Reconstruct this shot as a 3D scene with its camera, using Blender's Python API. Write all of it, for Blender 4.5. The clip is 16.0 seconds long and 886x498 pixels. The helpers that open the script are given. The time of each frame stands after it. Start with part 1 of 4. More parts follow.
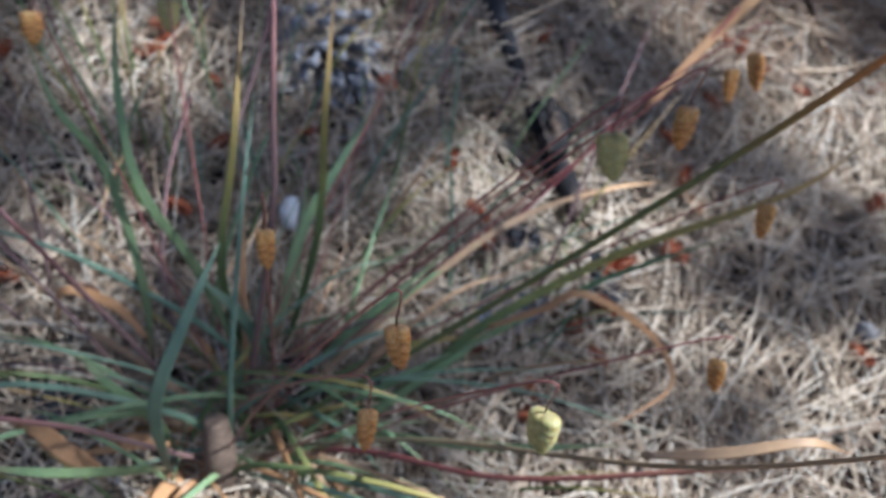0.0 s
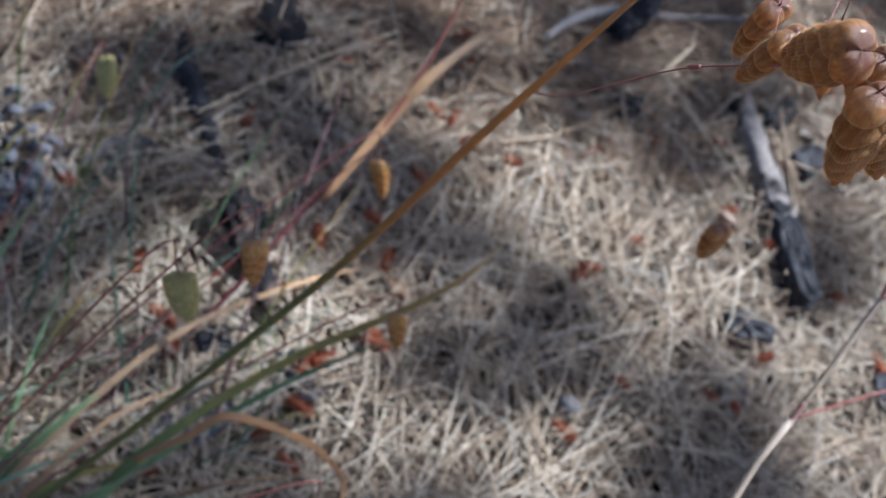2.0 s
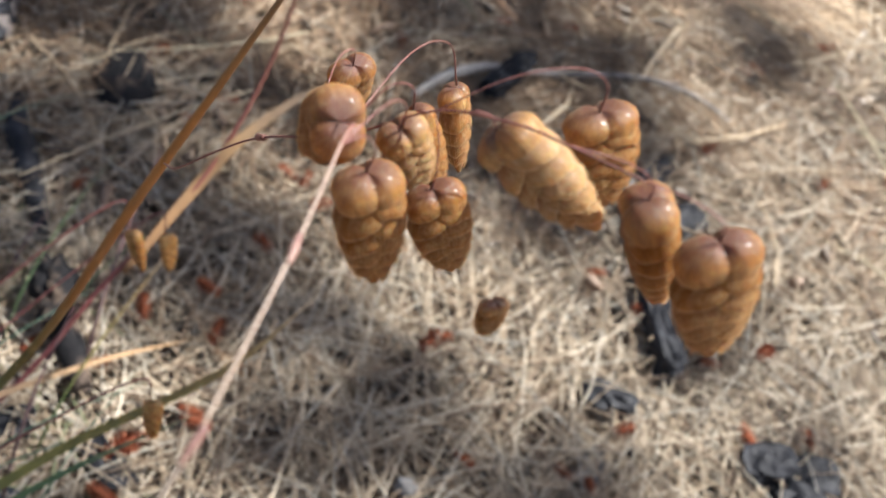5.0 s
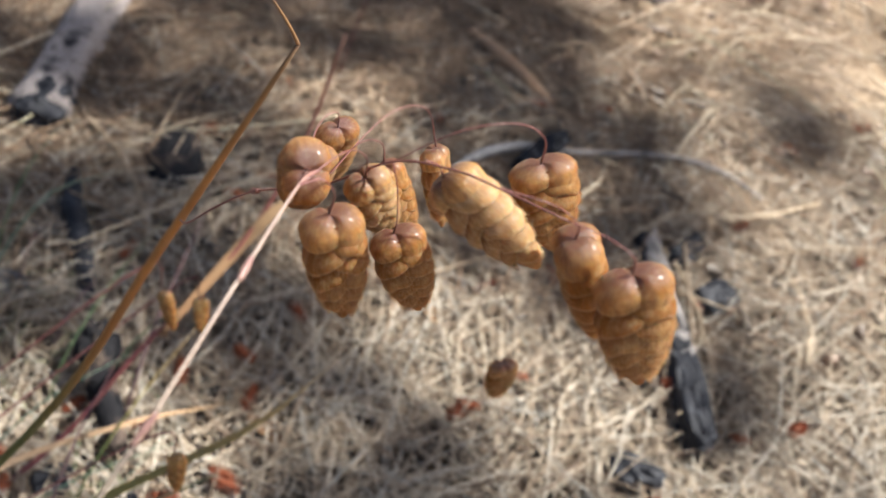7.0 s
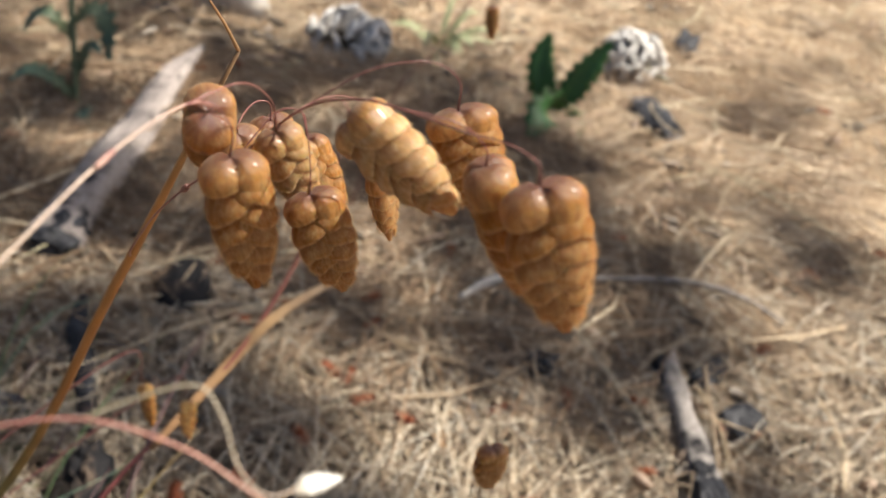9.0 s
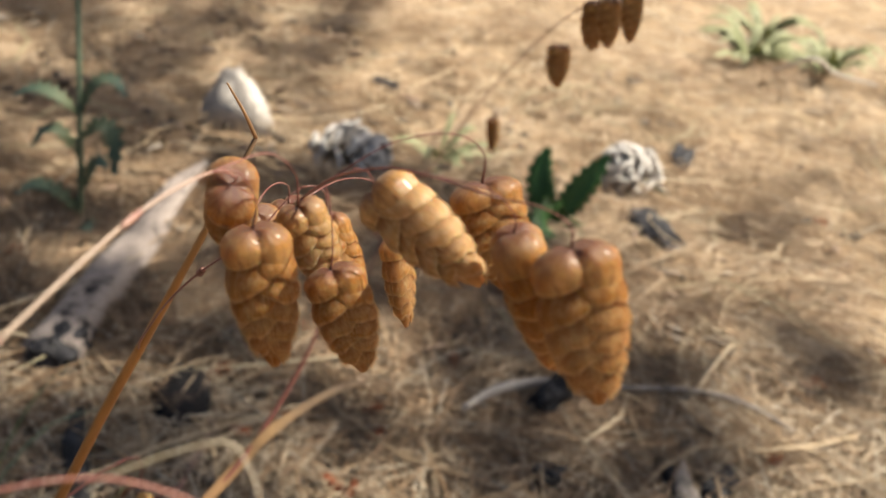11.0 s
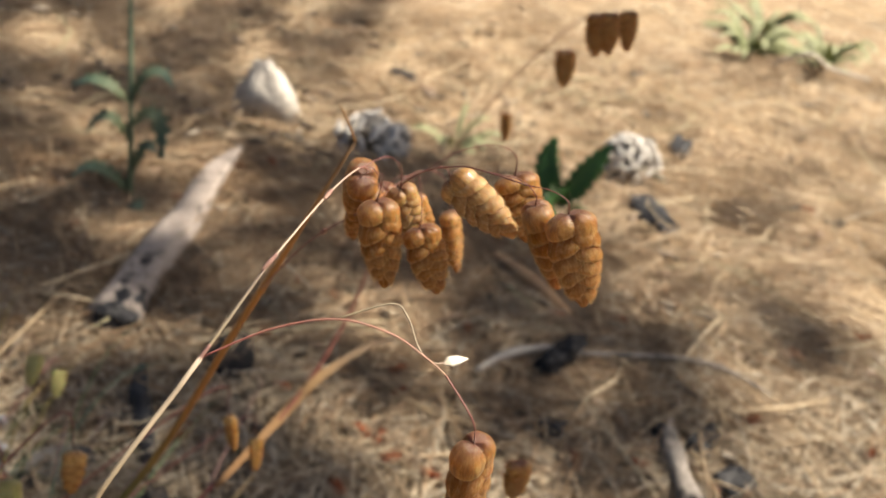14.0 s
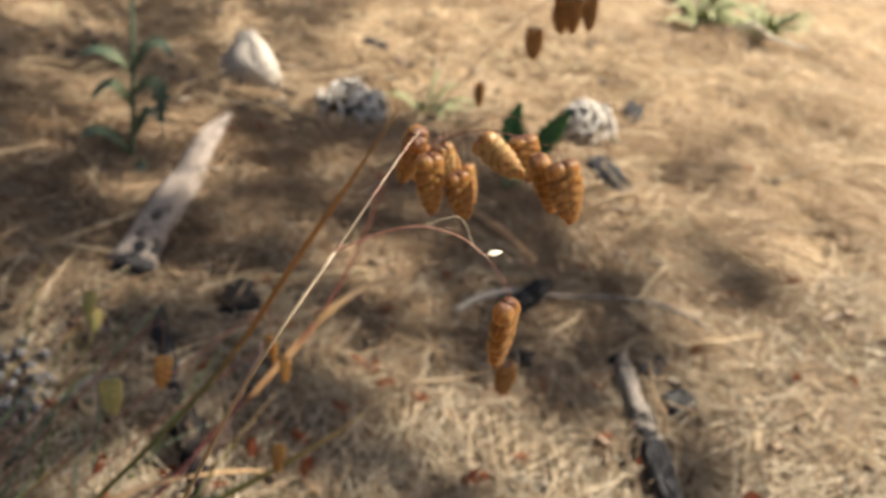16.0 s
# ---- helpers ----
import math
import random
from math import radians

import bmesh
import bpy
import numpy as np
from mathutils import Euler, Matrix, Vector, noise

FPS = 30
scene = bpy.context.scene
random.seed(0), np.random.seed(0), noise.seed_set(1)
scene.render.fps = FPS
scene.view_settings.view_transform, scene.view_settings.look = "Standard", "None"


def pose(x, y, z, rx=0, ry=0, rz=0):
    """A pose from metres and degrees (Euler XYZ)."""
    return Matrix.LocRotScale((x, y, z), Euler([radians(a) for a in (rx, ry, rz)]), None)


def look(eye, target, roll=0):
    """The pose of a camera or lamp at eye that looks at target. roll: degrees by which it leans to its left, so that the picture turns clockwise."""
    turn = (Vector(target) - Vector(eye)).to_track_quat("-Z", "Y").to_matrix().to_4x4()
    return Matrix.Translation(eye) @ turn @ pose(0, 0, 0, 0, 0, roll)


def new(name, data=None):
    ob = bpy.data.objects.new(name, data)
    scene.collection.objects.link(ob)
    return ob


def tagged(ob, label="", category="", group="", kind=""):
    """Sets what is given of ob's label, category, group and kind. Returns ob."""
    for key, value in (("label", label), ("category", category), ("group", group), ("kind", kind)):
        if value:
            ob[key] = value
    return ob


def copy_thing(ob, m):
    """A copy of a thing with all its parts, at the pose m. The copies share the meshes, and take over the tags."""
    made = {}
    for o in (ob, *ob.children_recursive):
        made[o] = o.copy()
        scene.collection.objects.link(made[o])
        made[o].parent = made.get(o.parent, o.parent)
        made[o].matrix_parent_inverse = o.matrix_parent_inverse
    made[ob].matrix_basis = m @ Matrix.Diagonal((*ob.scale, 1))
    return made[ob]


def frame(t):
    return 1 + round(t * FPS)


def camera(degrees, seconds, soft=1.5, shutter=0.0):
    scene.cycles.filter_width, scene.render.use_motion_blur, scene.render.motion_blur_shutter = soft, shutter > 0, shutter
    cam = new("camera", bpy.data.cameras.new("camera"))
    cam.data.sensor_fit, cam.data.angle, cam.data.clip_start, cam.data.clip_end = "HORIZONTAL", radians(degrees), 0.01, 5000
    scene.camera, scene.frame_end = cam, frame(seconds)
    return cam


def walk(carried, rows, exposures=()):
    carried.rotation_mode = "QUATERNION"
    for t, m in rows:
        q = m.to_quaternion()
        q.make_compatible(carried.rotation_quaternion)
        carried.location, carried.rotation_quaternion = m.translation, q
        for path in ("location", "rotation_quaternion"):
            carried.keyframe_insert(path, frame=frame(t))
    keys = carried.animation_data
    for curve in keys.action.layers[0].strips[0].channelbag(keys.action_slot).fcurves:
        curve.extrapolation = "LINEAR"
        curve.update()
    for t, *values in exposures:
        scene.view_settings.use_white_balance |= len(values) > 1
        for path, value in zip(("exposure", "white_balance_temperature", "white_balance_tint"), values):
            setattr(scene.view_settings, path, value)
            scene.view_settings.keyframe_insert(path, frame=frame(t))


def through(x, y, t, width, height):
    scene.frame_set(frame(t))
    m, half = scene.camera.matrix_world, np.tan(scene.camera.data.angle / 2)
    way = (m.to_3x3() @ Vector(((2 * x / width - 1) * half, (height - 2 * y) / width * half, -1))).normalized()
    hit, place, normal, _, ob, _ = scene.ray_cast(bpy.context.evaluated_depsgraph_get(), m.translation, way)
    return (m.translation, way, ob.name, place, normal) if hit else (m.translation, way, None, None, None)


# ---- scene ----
# ---- camera ----
cam = camera(51.14, 16.0)
cam.data.dof.use_dof = True
cam.data.dof.focus_distance = 0.123
cam.data.dof.aperture_fstop = 32.0


def row(t, x, y, z, yaw, pitch, roll):
    a, b = radians(yaw), radians(pitch)
    ahead = Vector((-math.sin(a) * math.cos(b), math.cos(a) * math.cos(b), math.sin(b)))
    eye = Vector((x, y, z))
    return t, look(eye, eye + ahead, roll)


PATH = [
    row(0.0, 0.0000, 0.0000, 0.3207, 0.00, -57.74, 14.59),
    row(0.5, 0.0130, 0.0020, 0.3285, -2.78, -56.88, 16.60),
    row(1.0, 0.0355, 0.0116, 0.3325, -6.57, -55.95, 18.87),
    row(1.5, 0.0514, 0.0269, 0.3335, -10.04, -55.02, 20.06),
    row(2.0, 0.0618, 0.0386, 0.3354, -12.83, -53.55, 21.13),
    row(2.5, 0.0783, 0.0489, 0.3388, -13.82, -52.77, 21.30),
    row(3.0, 0.0928, 0.0551, 0.3388, -14.46, -52.63, 21.78),
    row(3.5, 0.0970, 0.0598, 0.3356, -15.71, -51.33, 21.99),
    row(4.0, 0.1037, 0.0631, 0.3327, -15.45, -51.60, 22.67),
    row(6.5, 0.1232, 0.0514, 0.3387, -8.80, -46.41, 16.83),
    row(7.0, 0.1253, 0.0498, 0.3406, -6.47, -46.07, 16.48),
    row(7.5, 0.1349, 0.0444, 0.3358, -3.10, -40.59, 15.09),
    row(8.0, 0.1414, 0.0425, 0.3242, -1.39, -37.89, 13.07),
    row(8.5, 0.1417, 0.0416, 0.3229, -0.88, -36.80, 12.16),
    row(9.0, 0.1424, 0.0415, 0.3217, -0.33, -36.43, 11.50),
    row(9.5, 0.1426, 0.0413, 0.3200, 0.08, -34.26, 11.20),
    row(10.0, 0.1430, 0.0413, 0.3162, 0.79, -31.40, 10.15),
    row(12.5, 0.1360, 0.0274, 0.3209, 1.42, -28.70, 10.72),
    row(13.0, 0.1375, 0.0091, 0.3306, 1.55, -30.08, 10.38),
    row(13.5, 0.1350, -0.0050, 0.3350, 1.65, -29.94, 10.50),
    row(14.0, 0.1353, -0.0132, 0.3417, 1.28, -30.27, 10.93),
    row(14.5, 0.1279, -0.0209, 0.3504, 0.45, -30.54, 11.67),
    row(15.0, 0.1214, -0.0368, 0.3567, -0.67, -30.51, 12.19),
    row(15.5, 0.1221, -0.0583, 0.3630, -1.78, -30.55, 12.78),
    row(16.0, 0.1202, -0.0773, 0.3680, -2.46, -31.86, 12.47),
]
EXPOSURES = [(0.0, 1.38, 5150, 12), (0.6, 1.48, 5100, 11), (1.2, 1.49, 5100, 11), (2.0, 1.17, 5100, 12), (3.2, 1.04, 5250, 11), (3.6, 1.20, 5650, 10), (6.5, 1.46, 5850, 10), (7.5, 1.38, 5850, 10), (8.2, 1.34, 6250, 10), (9.0, 1.34, 6400, 10), (9.5, 1.34, 6350, 10), (10.0, 1.20, 6600, 10), (12.5, 1.19, 7000, 10), (14.5, 1.22, 7150, 10), (16.0, 1.18, 7200, 10)]
walk(cam, PATH, EXPOSURES)

# ---- world, sun ----
SUN_AZ, SUN_EL = 66.0, 54.0  # degrees from +y towards +x, and above the ground
world = bpy.data.worlds.new("sky")
scene.world = world
world.use_nodes = True
wn = world.node_tree.nodes
sky = wn.new("ShaderNodeTexSky")
sky.sky_type, sky.sun_disc = "NISHITA", False
sky.dust_density, sky.ozone_density = 4.0, 0.5
sky.sun_elevation, sky.sun_rotation = radians(SUN_EL), radians(SUN_AZ)
world.node_tree.links.new(sky.outputs[0], wn["Background"].inputs[0])
wn["Background"].inputs[1].default_value = 0.045
sun_data = bpy.data.lights.new("sun", "SUN")
sun_data.energy, sun_data.angle, sun_data.color = 5.0, radians(0.5), (1.0, 0.93, 0.82)
SUN_WAY = Vector((math.sin(radians(SUN_AZ)) * math.cos(radians(SUN_EL)), math.cos(radians(SUN_AZ)) * math.cos(radians(SUN_EL)), math.sin(radians(SUN_EL))))
sun = new("sun", sun_data)
sun.matrix_world = look(SUN_WAY * 5, (0, 0, 0))


# ---- materials ----
class Mat:
    """A node material that is built up line by line."""

    def __init__(self, name, rough=0.7, spec=0.3):
        self.m = bpy.data.materials.new(name)
        self.m.use_nodes = True
        self.t = self.m.node_tree
        self.b = self.t.nodes["Principled BSDF"]
        self.b.inputs["Roughness"].default_value = rough
        self.b.inputs["Specular IOR Level"].default_value = spec

    def n(self, kind, **sets):
        nd = self.t.nodes.new(kind)
        for k, v in sets.items():
            if k in nd.inputs:
                nd.inputs[k].default_value = v
        return nd

    def link(self, a, b):
        self.t.links.new(a, b)

    def coords(self, which="Object", scale=(1, 1, 1)):
        c = self.t.nodes.new("ShaderNodeTexCoord")
        m = self.t.nodes.new("ShaderNodeMapping")
        m.inputs["Scale"].default_value = scale
        self.link(c.outputs[which], m.inputs[0])
        return m.outputs[0]

    def noise(self, scale, detail=4.0, vec=None, rough=0.55):
        nd = self.n("ShaderNodeTexNoise", Scale=scale, Detail=detail, Roughness=rough)
        if vec is not None:
            self.link(vec, nd.inputs["Vector"])
        return nd.outputs["Fac"]

    def ramp(self, fac, stops):
        nd = self.t.nodes.new("ShaderNodeValToRGB")
        el = nd.color_ramp.elements
        while len(el) < len(stops):
            el.new(0.5)
        for e, (p, c) in zip(el, stops):
            e.position, e.color = p, (*c, 1)
        self.link(fac, nd.inputs[0])
        return nd.outputs[0]

    def mix(self, fac, a, b, how="MIX"):
        nd = self.t.nodes.new("ShaderNodeMix")
        nd.data_type, nd.blend_type = "RGBA", how
        for v, i in ((fac, 0), (a, 6), (b, 7)):
            if isinstance(v, (int, float)):
                nd.inputs[i].default_value = v
            elif isinstance(v, tuple):
                nd.inputs[i].default_value = (*v, 1)
            else:
                self.link(v, nd.inputs[i])
        return nd.outputs[2]

    def colour(self, c):
        if isinstance(c, tuple):
            self.b.inputs["Base Color"].default_value = (*c, 1)
        else:
            self.link(c, self.b.inputs["Base Color"])
        return self

    def bump(self, fac, strength=0.3, distance=0.001):
        nd = self.n("ShaderNodeBump", Strength=strength, Distance=distance)
        self.link(fac, nd.inputs["Height"])
        self.link(nd.outputs[0], self.b.inputs["Normal"])
        return self

    def glow_through(self, share, c):
        """Thin dry tissue lets light through."""
        tr = self.t.nodes.new("ShaderNodeBsdfTranslucent")
        if isinstance(c, tuple):
            tr.inputs[0].default_value = (*c, 1)
        else:
            self.link(c, tr.inputs[0])
        mx = self.t.nodes.new("ShaderNodeMixShader")
        mx.inputs[0].default_value = share
        self.link(self.b.outputs[0], mx.inputs[1])
        self.link(tr.outputs[0], mx.inputs[2])
        self.link(mx.outputs[0], self.t.nodes["Material Output"].inputs[0])
        return self

    def island(self):
        return self.t.nodes.new("ShaderNodeNewGeometry").outputs["Random Per Island"]

    def random(self):
        return self.t.nodes.new("ShaderNodeObjectInfo").outputs["Random"]

    def uv(self, axis):
        c = self.t.nodes.new("ShaderNodeTexCoord")
        s = self.t.nodes.new("ShaderNodeSeparateXYZ")
        self.link(c.outputs["UV"], s.inputs[0])
        return s.outputs[axis]


def soil_material():
    m = Mat("needle_duff", 0.95, 0.1)
    big, mid, fine = m.noise(9, 5, m.coords()), m.noise(60, 6, m.coords()), m.noise(420, 5, m.coords("Object", (1, 2.2, 1)), 0.7)
    c = m.ramp(mid, [(0.25, (0.06, 0.042, 0.03)), (0.45, (0.24, 0.165, 0.10)), (0.6, (0.50, 0.38, 0.25)), (0.8, (0.68, 0.55, 0.40))])
    c = m.mix(m.ramp(big, [(0.38, (0, 0, 0)), (0.62, (1, 1, 1))]), m.mix(1.0, c, (0.62, 0.55, 0.5), "MULTIPLY"), c)
    c = m.mix(0.5, c, m.ramp(fine, [(0.3, (0.12, 0.085, 0.06)), (0.55, (0.42, 0.32, 0.21)), (0.75, (0.68, 0.56, 0.42))]))
    # light put into the colour: soil shaded dark round the grass, pale duff beyond
    shaded_soil = m.ramp(mid, [(0.3, (0.014, 0.011, 0.009)), (0.55, (0.05, 0.036, 0.026)), (0.8, (0.15, 0.11, 0.075))])
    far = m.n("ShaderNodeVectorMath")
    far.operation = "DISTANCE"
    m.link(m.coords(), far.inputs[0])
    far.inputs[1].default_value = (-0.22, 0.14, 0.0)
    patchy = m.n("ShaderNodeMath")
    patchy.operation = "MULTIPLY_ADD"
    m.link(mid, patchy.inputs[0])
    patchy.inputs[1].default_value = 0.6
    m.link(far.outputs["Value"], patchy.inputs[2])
    c = m.mix(m.ramp(patchy.outputs[0], [(0.76, (0, 0, 0)), (1.0, (1, 1, 1))]), shaded_soil, c)
    return m.colour(c).bump(fine, 0.6, 0.003).m


def needle_material(name, stops):
    m = Mat(name, 0.55, 0.35)
    c = m.ramp(m.island(), stops)
    c = m.mix(0.25, c, m.ramp(m.noise(260, 3, m.coords()), [(0.3, (0.22, 0.16, 0.10)), (0.7, (0.62, 0.52, 0.40))]))
    return m.colour(c).m


def wood_material(name, dark, light, grain=(60, 60, 6), black=0.0):
    m = Mat(name, 0.85, 0.15)
    g = m.noise(1.0 * 12, 6, m.coords("Object", grain), 0.65)
    c = m.ramp(g, [(0.3, dark), (0.55, tuple((a + b) / 2 for a, b in zip(dark, light))), (0.72, light)])
    if black:
        c = m.mix(m.ramp(m.noise(70, 4, m.coords()), [(0.58 - black * 0.43, (0, 0, 0)), (0.72 - black * 0.34, (1, 1, 1))]), c, (0.018, 0.017, 0.018))
    return m.colour(c).bump(g, 0.7, 0.002).m


def char_material():
    m = Mat("charcoal", 0.6, 0.22)
    v = m.n("ShaderNodeTexVoronoi", Scale=140.0)
    m.link(m.coords("Object", (1, 1, 0.5)), v.inputs["Vector"])
    c = m.ramp(m.noise(120, 4, m.coords()), [(0.35, (0.010, 0.010, 0.012)), (0.6, (0.03, 0.03, 0.034)), (0.8, (0.10, 0.10, 0.11))])
    return m.colour(c).bump(v.outputs["Distance"], 0.5, 0.003).m


def blade_material(name, stops, rough=0.45, through=0.25):
    """Leaf or stem, coloured along its length from the foot (0) to the tip (1)."""
    m = Mat(name, rough, 0.4)
    c = m.ramp(m.uv(1), stops)
    c = m.mix(0.25, c, m.ramp(m.noise(180, 4, m.coords()), [(0.3, (0.10, 0.09, 0.04)), (0.7, (0.55, 0.48, 0.30))]), "OVERLAY")
    w = m.n("ShaderNodeTexWave", Scale=9.0, Distortion=0.6)
    m.link(m.coords("UV", (1, 0.02, 1)), w.inputs["Vector"])
    m.colour(c).bump(w.outputs["Fac"], 0.25, 0.0004)
    if through:
        m.glow_through(through, c)
    return m.m


def husk_material(name, root, body, edge, rough, spec, through, vein, reach=(0.0, 0.30, 0.62)):
    """A scale of a spikelet: UV x round it, y from its root to its free edge; veins run from the root downwards."""
    m = Mat(name, rough, spec)
    v = m.uv(1)
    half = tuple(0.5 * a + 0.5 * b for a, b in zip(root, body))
    # root tint: purple pigment on glumes; on lemmas also painted crease shade
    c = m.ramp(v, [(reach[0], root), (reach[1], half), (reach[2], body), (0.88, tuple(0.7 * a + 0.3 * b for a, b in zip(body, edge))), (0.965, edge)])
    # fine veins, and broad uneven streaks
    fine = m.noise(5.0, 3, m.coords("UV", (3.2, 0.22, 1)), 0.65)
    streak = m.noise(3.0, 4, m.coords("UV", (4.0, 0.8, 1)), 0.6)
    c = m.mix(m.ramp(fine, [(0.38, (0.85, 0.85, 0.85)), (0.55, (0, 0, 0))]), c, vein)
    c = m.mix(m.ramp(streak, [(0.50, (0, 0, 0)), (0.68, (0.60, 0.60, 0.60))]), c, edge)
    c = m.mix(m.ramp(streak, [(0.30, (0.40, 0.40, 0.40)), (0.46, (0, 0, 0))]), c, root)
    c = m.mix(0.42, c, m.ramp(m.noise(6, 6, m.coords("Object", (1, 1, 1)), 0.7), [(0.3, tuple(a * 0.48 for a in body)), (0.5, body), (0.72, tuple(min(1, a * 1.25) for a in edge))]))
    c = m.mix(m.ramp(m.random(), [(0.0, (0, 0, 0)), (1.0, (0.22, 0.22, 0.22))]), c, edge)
    # more root tint at the upper end: glume crown, lemma crease shade
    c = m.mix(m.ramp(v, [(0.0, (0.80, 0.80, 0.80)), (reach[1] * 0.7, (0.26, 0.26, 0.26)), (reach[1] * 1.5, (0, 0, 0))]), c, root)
    grain = m.noise(55, 3, m.coords("Object", (1, 1, 0.5)), 0.7)
    both = m.mix(0.5, fine, grain)
    m.colour(c).bump(both, 0.40, 0.0006)
    m.b.inputs["Coat Weight"].default_value = 0.30 if rough < 0.35 else 0.08
    m.b.inputs["Coat Roughness"].default_value = 0.22
    m.b.inputs["Subsurface Weight"].default_value = 0.30
    m.b.inputs["Subsurface Radius"].default_value = (1.0, 0.42, 0.14)
    m.b.inputs["Subsurface Scale"].default_value = 0.0009
    m.b.inputs["Sheen Weight"].default_value = 0.20
    m.b.inputs["Sheen Roughness"].default_value = 0.4
    m.b.inputs["Sheen Tint"].default_value = (1.0, 0.92, 0.80, 1)
    return m.glow_through(through, c).m


SOIL = soil_material()
NEEDLE_NEAR = needle_material("dry_needles", [(0.0, (0.05, 0.035, 0.025)), (0.14, (0.18, 0.11, 0.065)), (0.3, (0.38, 0.28, 0.18)), (0.55, (0.58, 0.47, 0.33)), (0.8, (0.72, 0.63, 0.49)), (1.0, (0.48, 0.46, 0.40))])
NEEDLE_OLD = needle_material("decayed_shaded_needles", [(0.0, (0.03, 0.02, 0.014)), (0.4, (0.075, 0.045, 0.028)), (0.75, (0.18, 0.11, 0.065)), (1.0, (0.32, 0.23, 0.15))])
NEEDLE_FAR = needle_material("rusty_needles", [(0.0, (0.10, 0.06, 0.035)), (0.2, (0.30, 0.18, 0.10)), (0.45, (0.52, 0.36, 0.21)), (0.7, (0.66, 0.50, 0.33)), (1.0, (0.78, 0.65, 0.48))])
NEEDLE_RUST = needle_material("brown_needles", [(0.0, (0.04, 0.022, 0.012)), (0.35, (0.12, 0.065, 0.032)), (0.7, (0.26, 0.145, 0.07)), (1.0, (0.40, 0.26, 0.14))])
NEEDLE_GREEN = needle_material("green_grass_wisps", [(0.0, (0.10, 0.15, 0.06)), (0.5, (0.20, 0.24, 0.11)), (1.0, (0.34, 0.33, 0.18))])
OLD_WOOD = wood_material("weathered_wood", (0.10, 0.075, 0.065), (0.66, 0.58, 0.53), (90, 90, 5), 0.10)
BROWN_WOOD = wood_material("brown_wood", (0.08, 0.055, 0.04), (0.30, 0.22, 0.16), black=0.7)
TWIG_WOOD = wood_material("grey_twig", (0.30, 0.27, 0.24), (0.70, 0.65, 0.58))
TAN_WOOD = wood_material("tan_wood", (0.26, 0.15, 0.08), (0.56, 0.38, 0.24))
BURNT_GREY = wood_material("half_burnt_wood", (0.10, 0.085, 0.075), (0.52, 0.47, 0.43), black=0.08)
CHAR = char_material()
CONE_PALE = wood_material("pale_cone_scale", (0.45, 0.42, 0.39), (0.85, 0.83, 0.80), (3, 3, 3))
CONE_GREY = wood_material("grey_cone_scale", (0.09, 0.09, 0.10), (0.44, 0.44, 0.46), (3, 3, 3))
CONE_CORE = wood_material("cone_core", (0.03, 0.025, 0.02), (0.12, 0.09, 0.07))
CATKIN = wood_material("red_brown_catkin", (0.20, 0.055, 0.028), (0.52, 0.18, 0.085), (40, 40, 40))
LEAF_GREY = wood_material("grey_dead_leaf", (0.15, 0.14, 0.135), (0.42, 0.40, 0.38), (70, 20, 20))
LEAF_BLUE = wood_material("blue_grey_dead_leaf", (0.10, 0.115, 0.14), (0.30, 0.33, 0.38), (70, 20, 20))
LEAF_TAN = wood_material("tan_dead_leaf", (0.34, 0.26, 0.19), (0.64, 0.53, 0.42), (70, 20, 20))
STONE = wood_material("pale_stone", (0.34, 0.31, 0.28), (0.62, 0.58, 0.53), (20, 20, 20))
SHELL = Mat("white_shell", 0.3, 0.5).colour((0.60, 0.61, 0.60)).m

GREEN = blade_material("green_blade", [(0.0, (0.30, 0.20, 0.13)), (0.12, (0.21, 0.28, 0.14)), (0.7, (0.20, 0.31, 0.16)), (1.0, (0.38, 0.38, 0.22))])
BLUEGREEN = blade_material("blue_green_blade", [(0.0, (0.25, 0.22, 0.14)), (0.2, (0.18, 0.28, 0.19)), (1.0, (0.24, 0.35, 0.26))])
YELLOWGREEN = blade_material("yellowing_blade", [(0.0, (0.12, 0.16, 0.07)), (0.4, (0.15, 0.21, 0.08)), (0.62, (0.36, 0.32, 0.10)), (0.85, (0.52, 0.37, 0.16)), (1.0, (0.58, 0.47, 0.33))])
TAN = blade_material("tan_blade", [(0.0, (0.40, 0.29, 0.20)), (0.5, (0.48, 0.33, 0.20)), (1.0, (0.52, 0.33, 0.17))])
ORANGE = blade_material("orange_blade", [(0.0, (0.36, 0.20, 0.10)), (0.5, (0.50, 0.33, 0.18)), (1.0, (0.56, 0.42, 0.28))])
RUST = blade_material("rust_blade", [(0.0, (0.40, 0.24, 0.13)), (0.5, (0.52, 0.30, 0.14)), (1.0, (0.42, 0.24, 0.12))])
PURPLE = blade_material("purple_stem", [(0.0, (0.16, 0.10, 0.09)), (0.5, (0.17, 0.11, 0.11)), (1.0, (0.24, 0.12, 0.12))], through=0)
RED = blade_material("red_stem", [(0.0, (0.12, 0.05, 0.06)), (0.4, (0.23, 0.07, 0.072)), (0.8, (0.24, 0.09, 0.07)), (1.0, (0.30, 0.15, 0.10))], through=0)
PALE = blade_material("pale_stem", [(0.0, (0.30, 0.26, 0.18)), (0.6, (0.34, 0.285, 0.23)), (1.0, (0.30, 0.23, 0.20))], 0.4, 0)
PALE_LOW = blade_material("straw_stalk", [(0.0, (0.15, 0.16, 0.09)), (0.45, (0.24, 0.17, 0.10)), (0.7, (0.40, 0.28, 0.18)), (0.85, (0.37, 0.31, 0.23)), (1.0, (0.36, 0.30, 0.25))], 0.4, 0)
